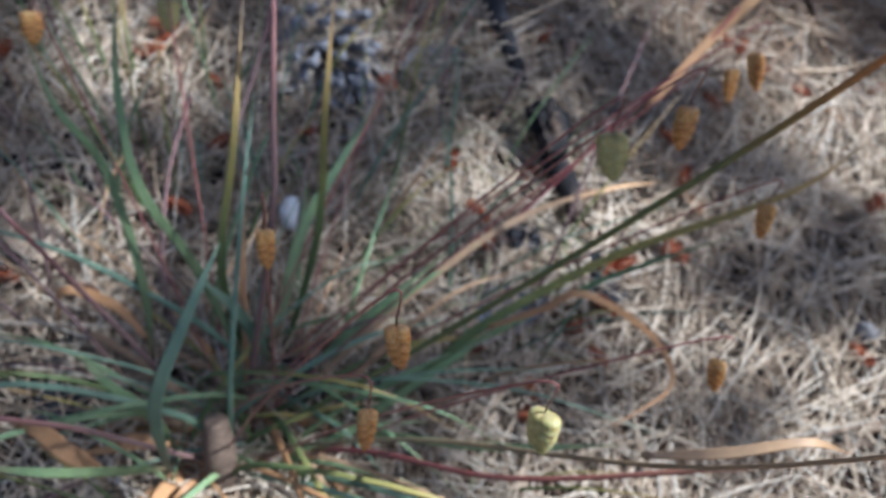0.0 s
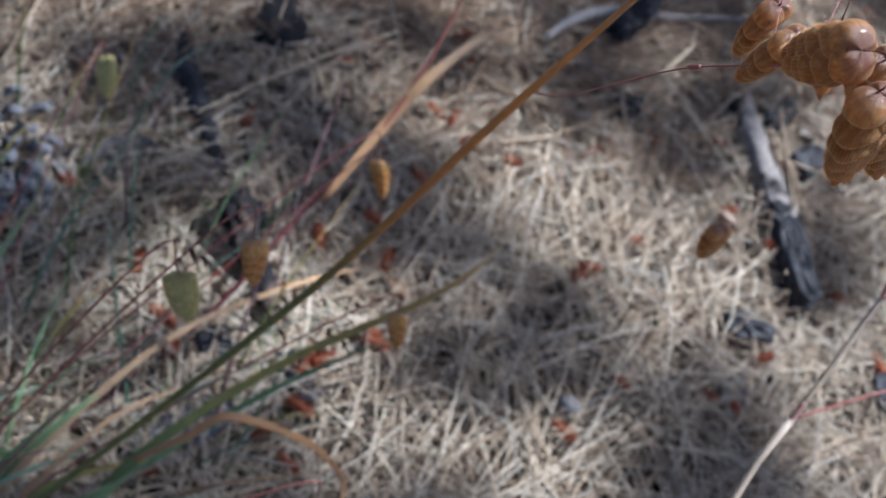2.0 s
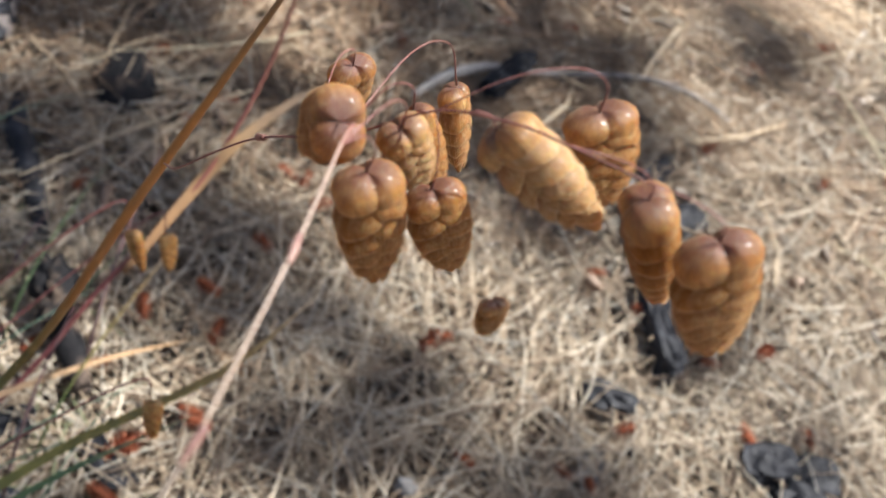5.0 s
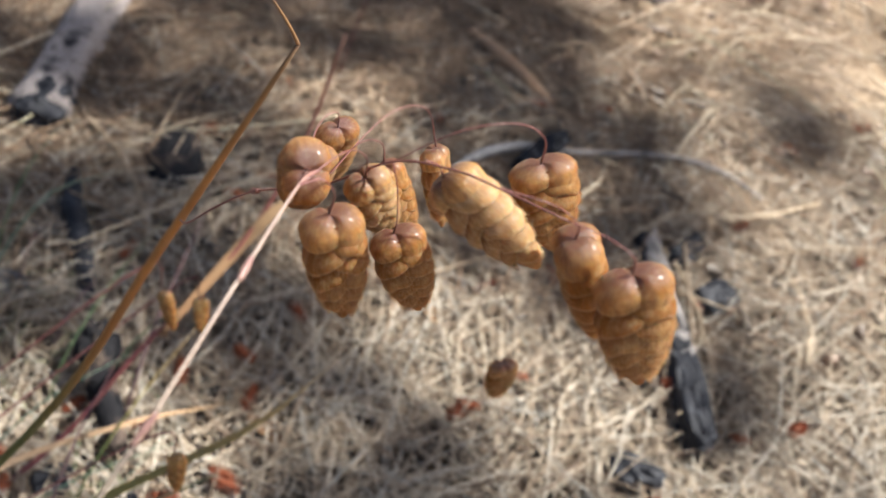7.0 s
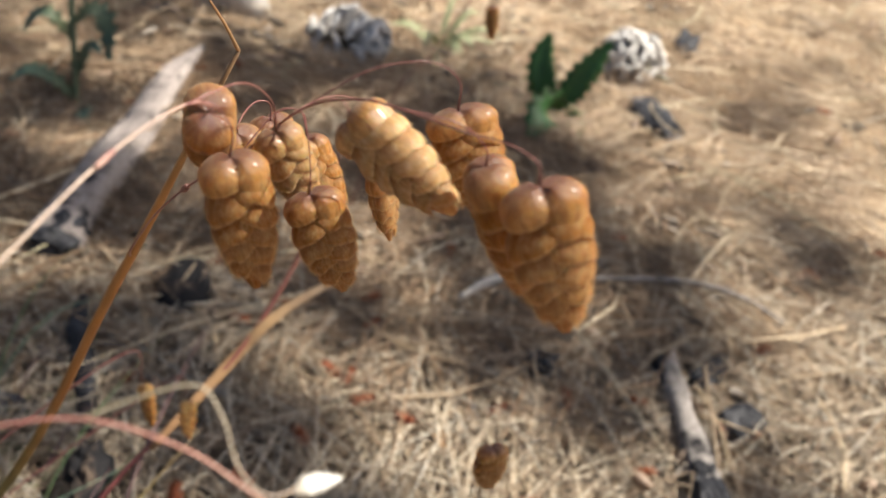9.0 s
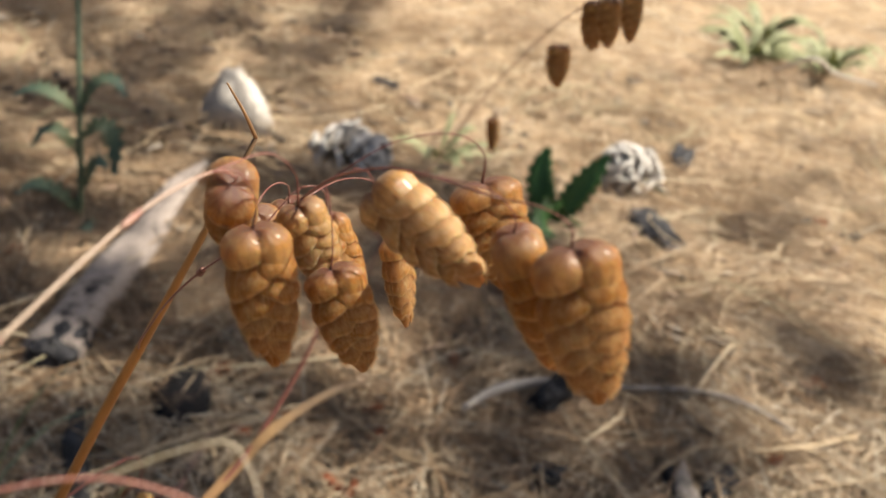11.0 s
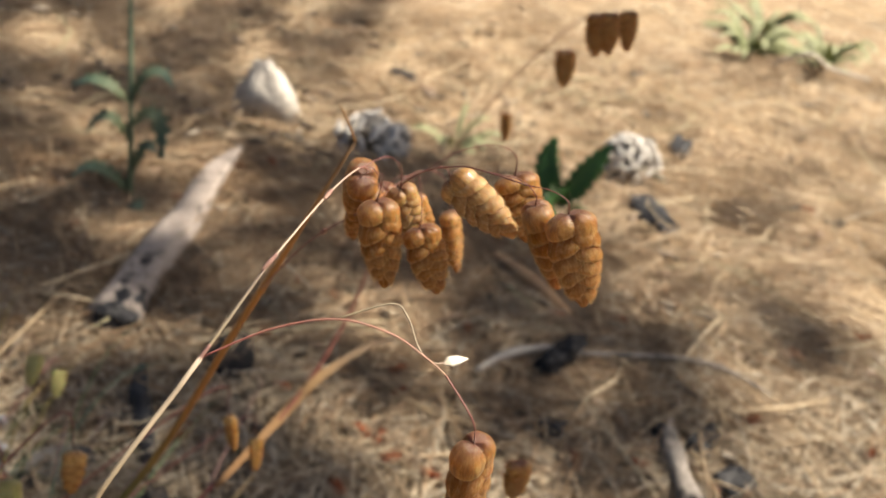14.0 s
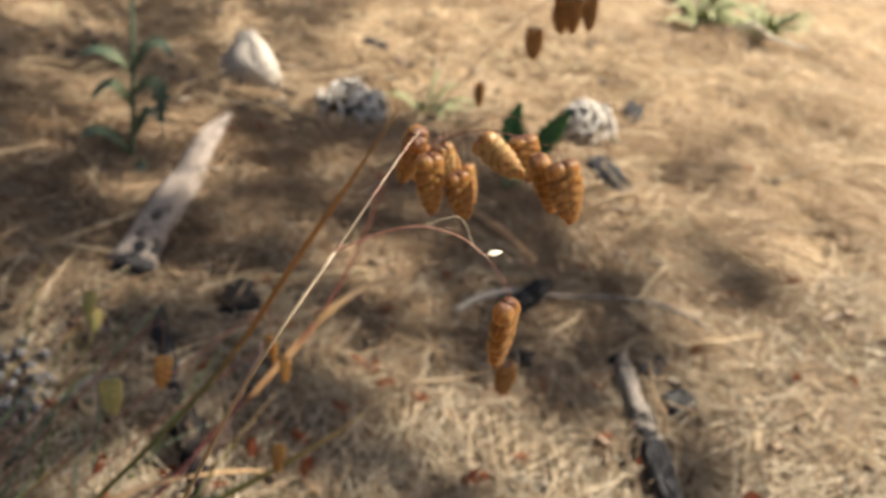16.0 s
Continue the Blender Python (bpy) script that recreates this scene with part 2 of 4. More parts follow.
PINK = blade_material("pink_branch", [(0.0, (0.42, 0.15, 0.14)), (0.6, (0.46, 0.24, 0.20)), (1.0, (0.52, 0.34, 0.27))], 0.4, 0)
PALE_PINK = blade_material("pinkish_stem", [(0.0, (0.38, 0.30, 0.25)), (0.55, (0.38, 0.28, 0.24)), (0.8, (0.34, 0.17, 0.14)), (1.0, (0.24, 0.10, 0.09))], 0.4, 0)
NODE = blade_material("red_node", [(0.0, (0.30, 0.18, 0.15)), (1.0, (0.25, 0.14, 0.13))], 0.4, 0)
BROWN_STEM = blade_material("browning_stem", [(0.0, (0.12, 0.16, 0.06)), (0.5, (0.14, 0.15, 0.05)), (0.64, (0.38, 0.17, 0.05)), (0.85, (0.46, 0.22, 0.07)), (0.95, (0.34, 0.20, 0.09)), (1.0, (0.16, 0.10, 0.06))], 0.4, 0.1)
PEDICEL = blade_material("dark_red_pedicel", [(0.0, (0.26, 0.11, 0.10)), (0.6, (0.26, 0.10, 0.09)), (1.0, (0.13, 0.05, 0.04))], 0.35, 0)
WHITE_HUSK = blade_material("white_husk", [(0.0, (0.70, 0.62, 0.52)), (0.4, (0.82, 0.79, 0.73)), (1.0, (0.82, 0.80, 0.76))], 0.5, 0.3)
WEED = blade_material("weed_leaf", [(0.0, (0.17, 0.20, 0.10)), (1.0, (0.12, 0.21, 0.18))], 0.5, 0.25)
DARK_LEAF = blade_material("dark_leaf", [(0.0, (0.045, 0.12, 0.035)), (1.0, (0.055, 0.16, 0.05))], 0.35, 0.25)
LIGHT_WEED = blade_material("light_weed", [(0.0, (0.24, 0.28, 0.14)), (1.0, (0.42, 0.45, 0.28))], 0.6, 0.3)

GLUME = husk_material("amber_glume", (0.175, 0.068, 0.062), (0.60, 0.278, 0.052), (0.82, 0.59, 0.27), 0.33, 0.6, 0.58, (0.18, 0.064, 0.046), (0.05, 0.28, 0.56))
# lemma reach keeps the painted crease shade below each overlapping scale
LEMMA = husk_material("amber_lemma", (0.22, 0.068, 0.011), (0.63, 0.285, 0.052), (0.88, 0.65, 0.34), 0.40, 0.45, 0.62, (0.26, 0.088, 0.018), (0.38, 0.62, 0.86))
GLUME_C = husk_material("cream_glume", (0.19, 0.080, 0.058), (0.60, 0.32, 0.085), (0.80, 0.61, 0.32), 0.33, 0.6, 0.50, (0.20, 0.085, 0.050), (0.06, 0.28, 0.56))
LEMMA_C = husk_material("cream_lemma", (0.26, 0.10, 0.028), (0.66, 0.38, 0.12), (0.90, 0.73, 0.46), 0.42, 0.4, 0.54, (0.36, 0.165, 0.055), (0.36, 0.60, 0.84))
# lighter copies of the amber husk: sunlight on low spikelets put into colour
GLUME_LIT = husk_material("lit_orange_glume", (0.46, 0.27, 0.12), (0.70, 0.40, 0.10), (0.80, 0.60, 0.28), 0.3, 0.6, 0.5, (0.46, 0.22, 0.06), (0.04, 0.25, 0.62))
LEMMA_LIT = husk_material("lit_orange_lemma", (0.34, 0.14, 0.03), (0.66, 0.33, 0.07), (0.80, 0.55, 0.25), 0.4, 0.4, 0.5, (0.38, 0.16, 0.04), (0.30, 0.60, 0.88))
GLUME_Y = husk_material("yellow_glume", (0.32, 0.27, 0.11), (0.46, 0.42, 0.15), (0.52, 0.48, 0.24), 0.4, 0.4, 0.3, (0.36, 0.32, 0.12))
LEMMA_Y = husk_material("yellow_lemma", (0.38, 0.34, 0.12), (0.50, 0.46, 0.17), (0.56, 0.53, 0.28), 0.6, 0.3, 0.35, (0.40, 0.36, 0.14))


# ---- builders ----
def mesh_of(name, verts, faces, material, uvs=None, smooth=True):
    me = bpy.data.meshes.new(name)
    me.from_pydata([tuple(map(float, v)) for v in verts], [], faces)
    me.materials.append(material)
    if uvs is not None:
        layer = me.uv_layers.new(name="UVMap")
        idx = np.empty(len(me.loops), np.int32)
        me.loops.foreach_get("vertex_index", idx)
        layer.data.foreach_set("uv", np.asarray(uvs, np.float32)[idx].ravel())
    if smooth:
        me.polygons.foreach_set("use_smooth", np.ones(len(me.polygons), bool))
    me.update()
    return me


def child(name, me, parent, m=Matrix(), label=""):
    ob = new(name, me)
    ob.parent = parent
    ob.matrix_basis = m
    if label:
        tagged(ob, label)
    return ob


def spline(points, steps=6):
    """A smooth line through the points (Catmull-Rom)."""
    p = [Vector(q) for q in points]
    p = [p[0] * 2 - p[1], *p, p[-1] * 2 - p[-2]]
    out = []
    for a, b, c, d in zip(p, p[1:], p[2:], p[3:]):
        for k in range(steps):
            t = k / steps
            out.append(0.5 * (2 * b + (c - a) * t + (2 * a - 5 * b + 4 * c - d) * t * t + (3 * b - a - 3 * c + d) * t**3))
    return out + [p[-2]]


def sweep(name, points, width, material, flat=1.0, sides=7, steps=6, face=(0.0, -0.4, 1.0), taper=None):
    """A stem (flat = 1) or blade (flat < 1: thickness over width) along a smooth line; width at the ends or along taper."""
    line = spline(points, steps)
    taper = taper or (1.0, 0.8)
    n = len(line)
    verts, uvs, faces = [], [], []
    for k, q in enumerate(line):
        s = k / (n - 1)
        way = (line[min(k + 1, n - 1)] - line[max(k - 1, 0)]).normalized()
        side = way.cross(Vector(face))
        side = side.normalized() if side.length > 1e-6 else Vector((1, 0, 0))
        up = side.cross(way)
        w = 0.5 * width * float(np.interp(s, np.linspace(0, 1, len(taper)), taper))
        for j in range(sides):
            a = 2 * math.pi * j / sides
            fold = 0.25 * w * abs(math.cos(a)) if flat < 1 else 0.0
            verts.append(q + side * (w * math.cos(a)) + up * (w * flat * math.sin(a) + fold))
            uvs.append((j / sides, s))
    for k in range(n - 1):
        for j in range(sides):
            a, b = k * sides + j, k * sides + (j + 1) % sides
            faces.append((a, b, b + sides, a + sides))
    faces += [tuple(range(sides - 1, -1, -1)), tuple(range((n - 1) * sides, n * sides))]
    return mesh_of(name, verts, faces, material, uvs)


def lump(name, size, material, seed, rough=0.25, cut=0.0, rings=14, segs=18, power=1.0, freq=1.0):
    """A rounded or, with power above 1, boxy lump with a rough skin; its foot is at z = 0."""
    verts, faces = [], []
    for r in range(rings + 1):
        th = math.pi * r / rings
        for s in range(segs):
            ph = 2 * math.pi * s / segs
            d = Vector((math.sin(th) * math.cos(ph), math.sin(th) * math.sin(ph), math.cos(th)))
            if power > 1:
                m = sum(abs(c) ** (2 * power) for c in d) ** (1 / (2 * power))
                d = d / m
            k = 1 + rough * (noise.noise(d * 1.7 * freq + Vector((seed, 0, 0))) + 0.5 * noise.noise(d * 4.1 * freq + Vector((0, seed, 0))))
            verts.append(Vector((d.x * size[0], d.y * size[1], d.z * size[2])) * (0.5 * k))
    low = min(v.z for v in verts)
    verts = [v - Vector((0, 0, low)) for v in verts]
    for r in range(rings):
        for s in range(segs):
            a, b = r * segs + s, r * segs + (s + 1) % segs
            faces.append((a, a + segs, b + segs, b))
    return mesh_of(name, verts, faces, material, smooth=material != CHAR)


# ---- ground ----
def ground_height(x, y):
    return 0.004 * noise.noise(Vector((x * 9, y * 9, 0))) + 0.0025 * noise.noise(Vector((x * 24, y * 24, 4)))


def build_ground():
    xs = np.concatenate([np.linspace(-60, -1.2, 14), np.linspace(-1.0, 1.6, 131), np.linspace(1.8, 60, 14)])
    ys = np.concatenate([np.linspace(-60, -0.8, 12), np.linspace(-0.6, 2.2, 141), np.linspace(2.4, 60, 16)])
    verts = [(x, y, ground_height(x, y) - 0.004 if -1.1 < x < 1.7 and -0.7 < y < 2.3 else -0.006) for y in ys for x in xs]
    n = len(xs)
    faces = [(j * n + i, j * n + i + 1, j * n + n + i + 1, j * n + n + i) for j in range(len(ys) - 1) for i in range(n - 1)]
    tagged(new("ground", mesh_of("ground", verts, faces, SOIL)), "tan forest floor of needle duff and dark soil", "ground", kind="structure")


def litter(name, material, count, box, seed, length, width, lift, label, category, keep=None, bend=0.35, flow=False):
    """Loose needles, strewn flat over a box, as one piece of stuff."""
    r = np.random.default_rng(seed)
    x0, x1, y0, y1 = box
    x, y = r.uniform(x0, x1, count), r.uniform(y0, y1, count)
    if keep is not None:
        ok = r.random(count) < np.array([keep(a, b) for a, b in zip(x, y)])
        x, y = x[ok], y[ok]
    n = len(x)
    a = r.uniform(0, 2 * np.pi, n)
    if flow:
        # needles that slid together lie in bundles
        a = np.array([5.0 * noise.noise(Vector((p * 7, q * 7, 3.0))) for p, q in zip(x, y)]) + r.normal(0, 0.55, n)
    ln, w = r.uniform(*length, n), r.uniform(*width, n)
    curve = r.normal(0, bend, n)
    z0 = np.array([ground_height(p, q) for p, q in zip(x, y)]) + r.uniform(lift[0], lift[1], n) ** 1.0
    tilt = r.normal(0, 0.10, n)
    arch = r.normal(0.03, 0.05, n)
    rows = 4
    verts = np.zeros((n, rows, 3, 3))
    for k in range(rows):
        s = k / (rows - 1) - 0.5
        b = a + curve * s
        cx = x + ln * s * np.cos(a + curve * s * 0.5)
        cy = y + ln * s * np.sin(a + curve * s * 0.5)
        cz = np.maximum(z0 + ln * s * tilt - arch * ln * (4 * s * s - 0.3), -0.002 + 0 * z0)
        t = 0.5 * w * (1.0, 1.0, 0.9, 0.35)[k]
        for j, (u, v) in enumerate(((-1, 0), (1, 0), (0, 1.1))):
            verts[:, k, j] = np.stack([cx - np.sin(b) * u * t, cy + np.cos(b) * u * t, cz + v * t], -1)
    quads = []
    for k in range(rows - 1):
        for j in range(3):
            quads.append([k * 3 + j, k * 3 + (j + 1) % 3, k * 3 + 3 + (j + 1) % 3, k * 3 + 3 + j])
    quads = np.array(quads)
    faces = (quads[None] + (np.arange(n) * rows * 3)[:, None, None]).reshape(-1, 4)
    me = bpy.data.meshes.new(name)
    me.vertices.add(n * rows * 3)
    me.vertices.foreach_set("co", verts.astype(np.float32).ravel())
    me.loops.add(faces.size)
    me.loops.foreach_set("vertex_index", faces.astype(np.int32).ravel())
    me.polygons.add(len(faces))
    me.polygons.foreach_set("loop_start", np.arange(0, faces.size, 4, dtype=np.int32))
    me.polygons.foreach_set("use_smooth", np.ones(len(faces), bool))
    me.materials.append(material)
    me.update(calc_edges=True)
    return tagged(new(name, me), label, category, kind="stuff")


build_ground()
NEAR = (-0.34, 0.58, -0.06, 0.56)
# dark lower layer: decayed needles, also darkened as shade in the gaps
litter("old_needles", NEEDLE_OLD, 20000, NEAR, 10, (0.03, 0.075), (0.0006, 0.0011), (0.0, 0.007), "decayed dark brown pine needles, darkened as shade under the newer ones", "pine needles")
litter("pine_needles", NEEDLE_NEAR, 34000, NEAR, 11, (0.035, 0.085), (0.00055, 0.0009), (0.005, 0.019), "bleached straw-coloured pine needles matted over the soil", "pine needles", keep=lambda x, y: 0.80 - 1.6 * max(0.0, y - 0.36) + 0.8 * noise.noise(Vector((x * 26, y * 26, 5.0))) + 0.5 * noise.noise(Vector((x * 60, y * 60, 9.0))))
litter("far_needles", NEEDLE_NEAR, 22000, (-1.4, 1.9, -1.0, 2.4), 12, (0.04, 0.09), (0.001, 0.0017), (0.0, 0.009), "dry tan pine needles thinning out over the forest floor", "pine needles", keep=lambda x, y: (0 if -0.30 < x < 0.54 and -0.02 < y < 0.50 else 1) * max(0.0, min(1.0, 2.0 - 1.5 * math.hypot((x - 0.2) / 1.1, (y - 0.7) / 1.2))))
litter("needle_drifts", NEEDLE_FAR, 46000, (-0.45, 0.75, 0.33, 1.25), 14, (0.035, 0.085), (0.0006, 0.0010), (0.0, 0.019), "rusty and straw-coloured needles lying in loose drifts", "pine needles", keep=lambda x, y: min(0.70, 3.6 * (y - 0.33)) + 1.2 * noise.noise(Vector((x * 16, y * 11, 7))) - 0.25 * (y > 0.9) - 0.3 * (x > 0.62 - 0.5 * y), flow=True)
# brown is partly real, partly stands in for shade on the middle ground
litter("brown_needles", NEEDLE_RUST, 19000, (-0.32, 0.42, 0.31, 0.66), 15, (0.03, 0.08), (0.0006, 0.0010), (0.008, 0.021), "rust-brown pine needles lying over the paler ones, partly standing in for shade", "pine needles", keep=lambda x, y: min(1.0, 7.0 * (y - 0.31)) * min(1.0, 8.0 * (0.66 - y)) * (0.75 + 1.3 * noise.noise(Vector((x * 13, y * 10, 11)))) * (1.0 if x < 0.24 else 0.35), flow=True)
STRAW = needle_material("old_straw", [(0.0, (0.20, 0.13, 0.07)), (0.4, (0.44, 0.33, 0.20)), (0.8, (0.66, 0.55, 0.38)), (1.0, (0.30, 0.30, 0.17))])
CRUMB = needle_material("bark_crumbs", [(0.0, (0.02, 0.016, 0.013)), (0.5, (0.06, 0.040, 0.028)), (0.85, (0.16, 0.085, 0.05)), (1.0, (0.30, 0.26, 0.22))])
litter("straw", STRAW, 620, (-0.40, 0.62, 0.33, 1.05), 16, (0.05, 0.13), (0.0011, 0.0022), (0.010, 0.024), "dry straw-coloured grass stems strewn over the needles", "straw", bend=0.9)
# dark crumbs also stand in for shaded holes in the needle mat
litter("bark_crumbs", CRUMB, 1800, (-0.42, 0.60, 0.30, 1.05), 17, (0.006, 0.018), (0.003, 0.008), (0.008, 0.019), "dark crumbs of bark and charred wood on the needles", "bark", keep=lambda x, y: 0.55 + 1.6 * noise.noise(Vector((x * 9, y * 9, 21))) - 0.5 * (x > 0.60 - 0.5 * y))
litter("grass_wisps", NEEDLE_GREEN, 700, (-0.16, 0.12, 0.1, 0.34), 13, (0.02, 0.05), (0.0008, 0.0014), (0.004, 0.016), "thin green grass wisps among the needles", "grass", keep=lambda x, y: max(0.0, 1 - abs(x + 0.03) / 0.14 - abs(y - 0.2) / 0.2))


# ---- spikelets ----
PROFILE_S = (0.0, 0.04, 0.12, 0.22, 0.34, 0.5, 0.66, 0.80, 0.91, 0.97, 1.0)
PROFILE_R = (0.72, 0.88, 0.98, 1.0, 1.0, 0.95, 0.81, 0.61, 0.39, 0.22, 0.07)


def profile(s):
    return float(np.interp(s, PROFILE_S, PROFILE_R))


def glume_mesh(side, material, swell):
    """One of the two swollen glumes at the root: half of a shiny dome with fine veins, and a cleft towards its twin."""
    verts, uvs, faces = [], [], []
    rows, cols = 17, 27
    long = (0.225 if side > 0 else 0.27) if swell > 0.5 else 0.34
    for i in range(rows):
        v = min(1.0, i / (rows - 2))
        lip = i == rows - 1
        for j in range(cols):
            u = 2 * j / (cols - 1) - 1
            th = radians(140) * u
            s = v * long * (1 - 0.30 * abs(u) ** 3)
            p = math.sqrt(max(0.0, 1 - (1 - min(1.0, s / 0.15)) ** 2)) * (0.95 - 0.06 * max(0.0, v - 0.55) / 0.45)
            if lip:
                p, s = p * 0.86, s - 0.010
            c = (0.09 + 0.08 * swell) * p
            x = side * (c + (0.52 * p - c) * math.cos(th))
            y = 0.50 * p * math.copysign(abs(math.sin(th)) ** 0.82, th)
            cleft = (0.015 + 0.035 * swell) * math.exp(-((x / 0.065) ** 2)) * max(0.0, 1 - v * 1.2)
            ridge = 1 + 0.007 * math.cos(u * 34) + 0.018 * noise.noise(Vector((u * 3.2, v * 2.2, 7.0 * side))) * math.sin(math.pi * min(1.0, v * 1.3 + 0.05))
            verts.append((x * ridge, y * ridge, 0.020 - s - cleft))
            uvs.append(((u + 1) / 2, v))
    for i in range(rows - 1):
        for j in range(cols - 1):
            a = i * cols + j
            q = (a, a + 1, a + cols + 1, a + cols)
            faces.append(q if side > 0 else q[::-1])
    return mesh_of("scale", verts, faces, material, uvs)


def scale_mesh(k, count, material, seed, swell=1.0):
    """The k-th overlapping scale of a spikelet one unit long, wide and thick, which hangs from the origin along -z.
    It folds round the spikelet's edge like a small boat (front, edge, back), and its thin margin lies on the next one."""
    r = random.Random(seed * 100 + k)
    side = 1 if k % 2 else -1
    if k < 2:
        return glume_mesh(side, material, swell)
    at = 0.13 + 0.66 * ((k - 2) / (count - 3)) ** 0.95
    s0 = at - 0.09
    h = (0.335 - 0.13 * at) * r.uniform(0.94, 1.07)
    skew, puff = r.uniform(-0.06, 0.06), r.uniform(0.075, 0.125) * swell
    wave = [(r.uniform(5, 13), r.uniform(0, 6.3), r.uniform(0.004, 0.014)) for _ in range(3)]
    verts, uvs, faces = [], [], []
    rows, cols = 14, 27
    for i in range(rows):
        v = min(1.0, i / (rows - 2))
        lip = i == rows - 1
        for j in range(cols):
            u = 2 * j / (cols - 1) - 1
            th = radians(122) * u
            hem = sum(m * math.sin(f * u + q) for f, q, m in wave) * v * v
            s = s0 + v * h * (1 - 0.44 * abs(u) ** 2.3 + skew * u) + hem
            p = profile(max(0.0, min(1.0, s)))
            shown = max(0.0, min(1.0, (v - 0.36) / 0.64))
            tuck = abs(u) ** 5
            grow = 0.985 - 0.26 * (0.4 + 0.6 * swell) * (1 - v) + puff * math.sin(math.pi * shown ** 1.4) * (1 - tuck) - 0.035 * shown**6 - 0.05 * swell * tuck
            if lip:
                grow *= 0.955
                s -= 0.014
            c = (0.045 + 0.06 * swell) * p
            x = side * (c + (0.5 * p - c) * grow * math.cos(th))
            y = 0.49 * p * grow * math.copysign(abs(math.sin(th)) ** 0.78, th)
            verts.append((x, y, -s))
            uvs.append(((u + 1) / 2, v))
    for i in range(rows - 1):
        for j in range(cols - 1):
            a = i * cols + j
            q = (a, a + 1, a + cols + 1, a + cols)
            faces.append(q if side > 0 else q[::-1])
    # short down along the lower half of the scale
    for n in range(420 if k > 3 else 120):
        i, j = r.randrange(7, rows - 1), r.randrange(1, cols - 1)
        o = Vector(verts[i * cols + j])
        d = Vector((o.x, o.y, 0)).normalized() * r.uniform(0.3, 0.9) + Vector((r.uniform(-0.5, 0.5), r.uniform(-0.5, 0.5), -r.uniform(0.3, 1.1)))
        d = d.normalized() * r.uniform(0.022, 0.066)
        t = d.cross(Vector((0.3, 0.5, 0.2))).normalized() * 0.0021
        b = len(verts)
        verts += [tuple(o - t), tuple(o + t), tuple(o + d)]
        uvs += [(0.5, 0.99)] * 3
        faces.append((b, b + 1, b + 2))
    return mesh_of("scale", verts, faces, material, uvs)


def core_mesh(material):
    verts, uvs, faces = [], [], []
    for i in range(11):
        s = 0.02 + 0.96 * i / 10
        p = 0.38 * profile(s) * min(1.0, s / 0.25)
        for j in range(10):
            a = 2 * math.pi * j / 10
            verts.append((p * math.cos(a), p * math.sin(a), -s))
            uvs.append((j / 10, 0.6))
    for i in range(10):
        for j in range(10):
            a, b = i * 10 + j, i * 10 + (j + 1) % 10
            faces.append((a, a + 10, b + 10, b))
    return mesh_of("spikelet", verts, faces, material, uvs)


SCALES = 13
KINDS = {}
for kind_name, glume, lemma, seed, swell, count in (("amber", GLUME, LEMMA, 7, 0.72, SCALES - 2), ("amber_b", GLUME, LEMMA, 8, 0.65, SCALES - 2), ("cream", GLUME_C, LEMMA_C, 11, 0.8, SCALES - 2), ("small", GLUME_LIT, LEMMA_LIT, 12, 0.3, 9), ("yellow", GLUME_Y, LEMMA_Y, 9, 0.3, 9)):
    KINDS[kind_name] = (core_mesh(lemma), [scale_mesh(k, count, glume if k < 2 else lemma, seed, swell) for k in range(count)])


def spikelet(parent, top, tip, wide, thick=0.62, face=(0.0, -0.75, 0.65), kind_name="amber", label=""):
    """A hanging spikelet from its root to its tip; wide: breadth over length; face: the way its broad side looks."""
    top, tip = Vector(top), Vector(tip)
    z = (top - tip).normalized()
    y = Vector(face)
    y = (y - z * y.dot(z)).normalized()
    x = y.cross(z)
    ln = (top - tip).length
    turn = Matrix((x, y, z)).transposed().to_4x4()
    m = Matrix.Translation(top) @ turn @ Matrix.Diagonal((ln * wide * 0.89, ln * wide * 0.89 * thick, ln, 1))
    base = parent.matrix_basis.inverted() @ m
    core, scales = KINDS[kind_name]
    ob = child("spikelet", core, parent, base, label)
    for k, me in enumerate(scales):
        child("glume" if k < 2 else "lemma", me, ob)
    return ob


# ---- the grass tussock ----
tussock = tagged(new("quaking_grass"), "dry quaking grass tussock with green blades and hanging amber spikelets", "grass")
FOOT = (-0.052, 0.100, 0.0)


def stem(name, points, width, material, label="", **k):
    return child(name, sweep(name, points, width, material, **k), tussock, Matrix(), label)


# pale front stalk with its nodes
stem("stalk", [FOOT, (0.005, 0.092, 0.075), (0.063, 0.074, 0.150), (0.0935, 0.0612, 0.2415), (0.1061, 0.0767, 0.2668)], 0.00080, PALE_LOW, "pale straw stalk", sides=8, taper=(1.9, 1.7, 1.05, 0.85))
stem("stalk", [(0.1061, 0.0767, 0.2668), (0.1115, 0.0861, 0.2766)], 0.0005, PALE, sides=8)
stem("stalk", [(0.1115, 0.0861, 0.2766), (0.1155, 0.1007, 0.2802), (0.1176, 0.1130, 0.2790), (0.1185, 0.1185, 0.2762)], 0.00034, PALE_PINK, sides=8)
for p, q in (((0.1054, 0.0755, 0.2655), (0.1068, 0.0779, 0.2681)), ((0.1109, 0.0850, 0.2759), (0.1121, 0.0873, 0.2773)), ((0.1153, 0.0993, 0.2801), (0.1157, 0.1020, 0.2802))):
    stem("node", [p, tuple((a + b) / 2 for a, b in zip(p, q)), q], 0.0007, NODE, taper=(0.6, 1.0, 0.7))
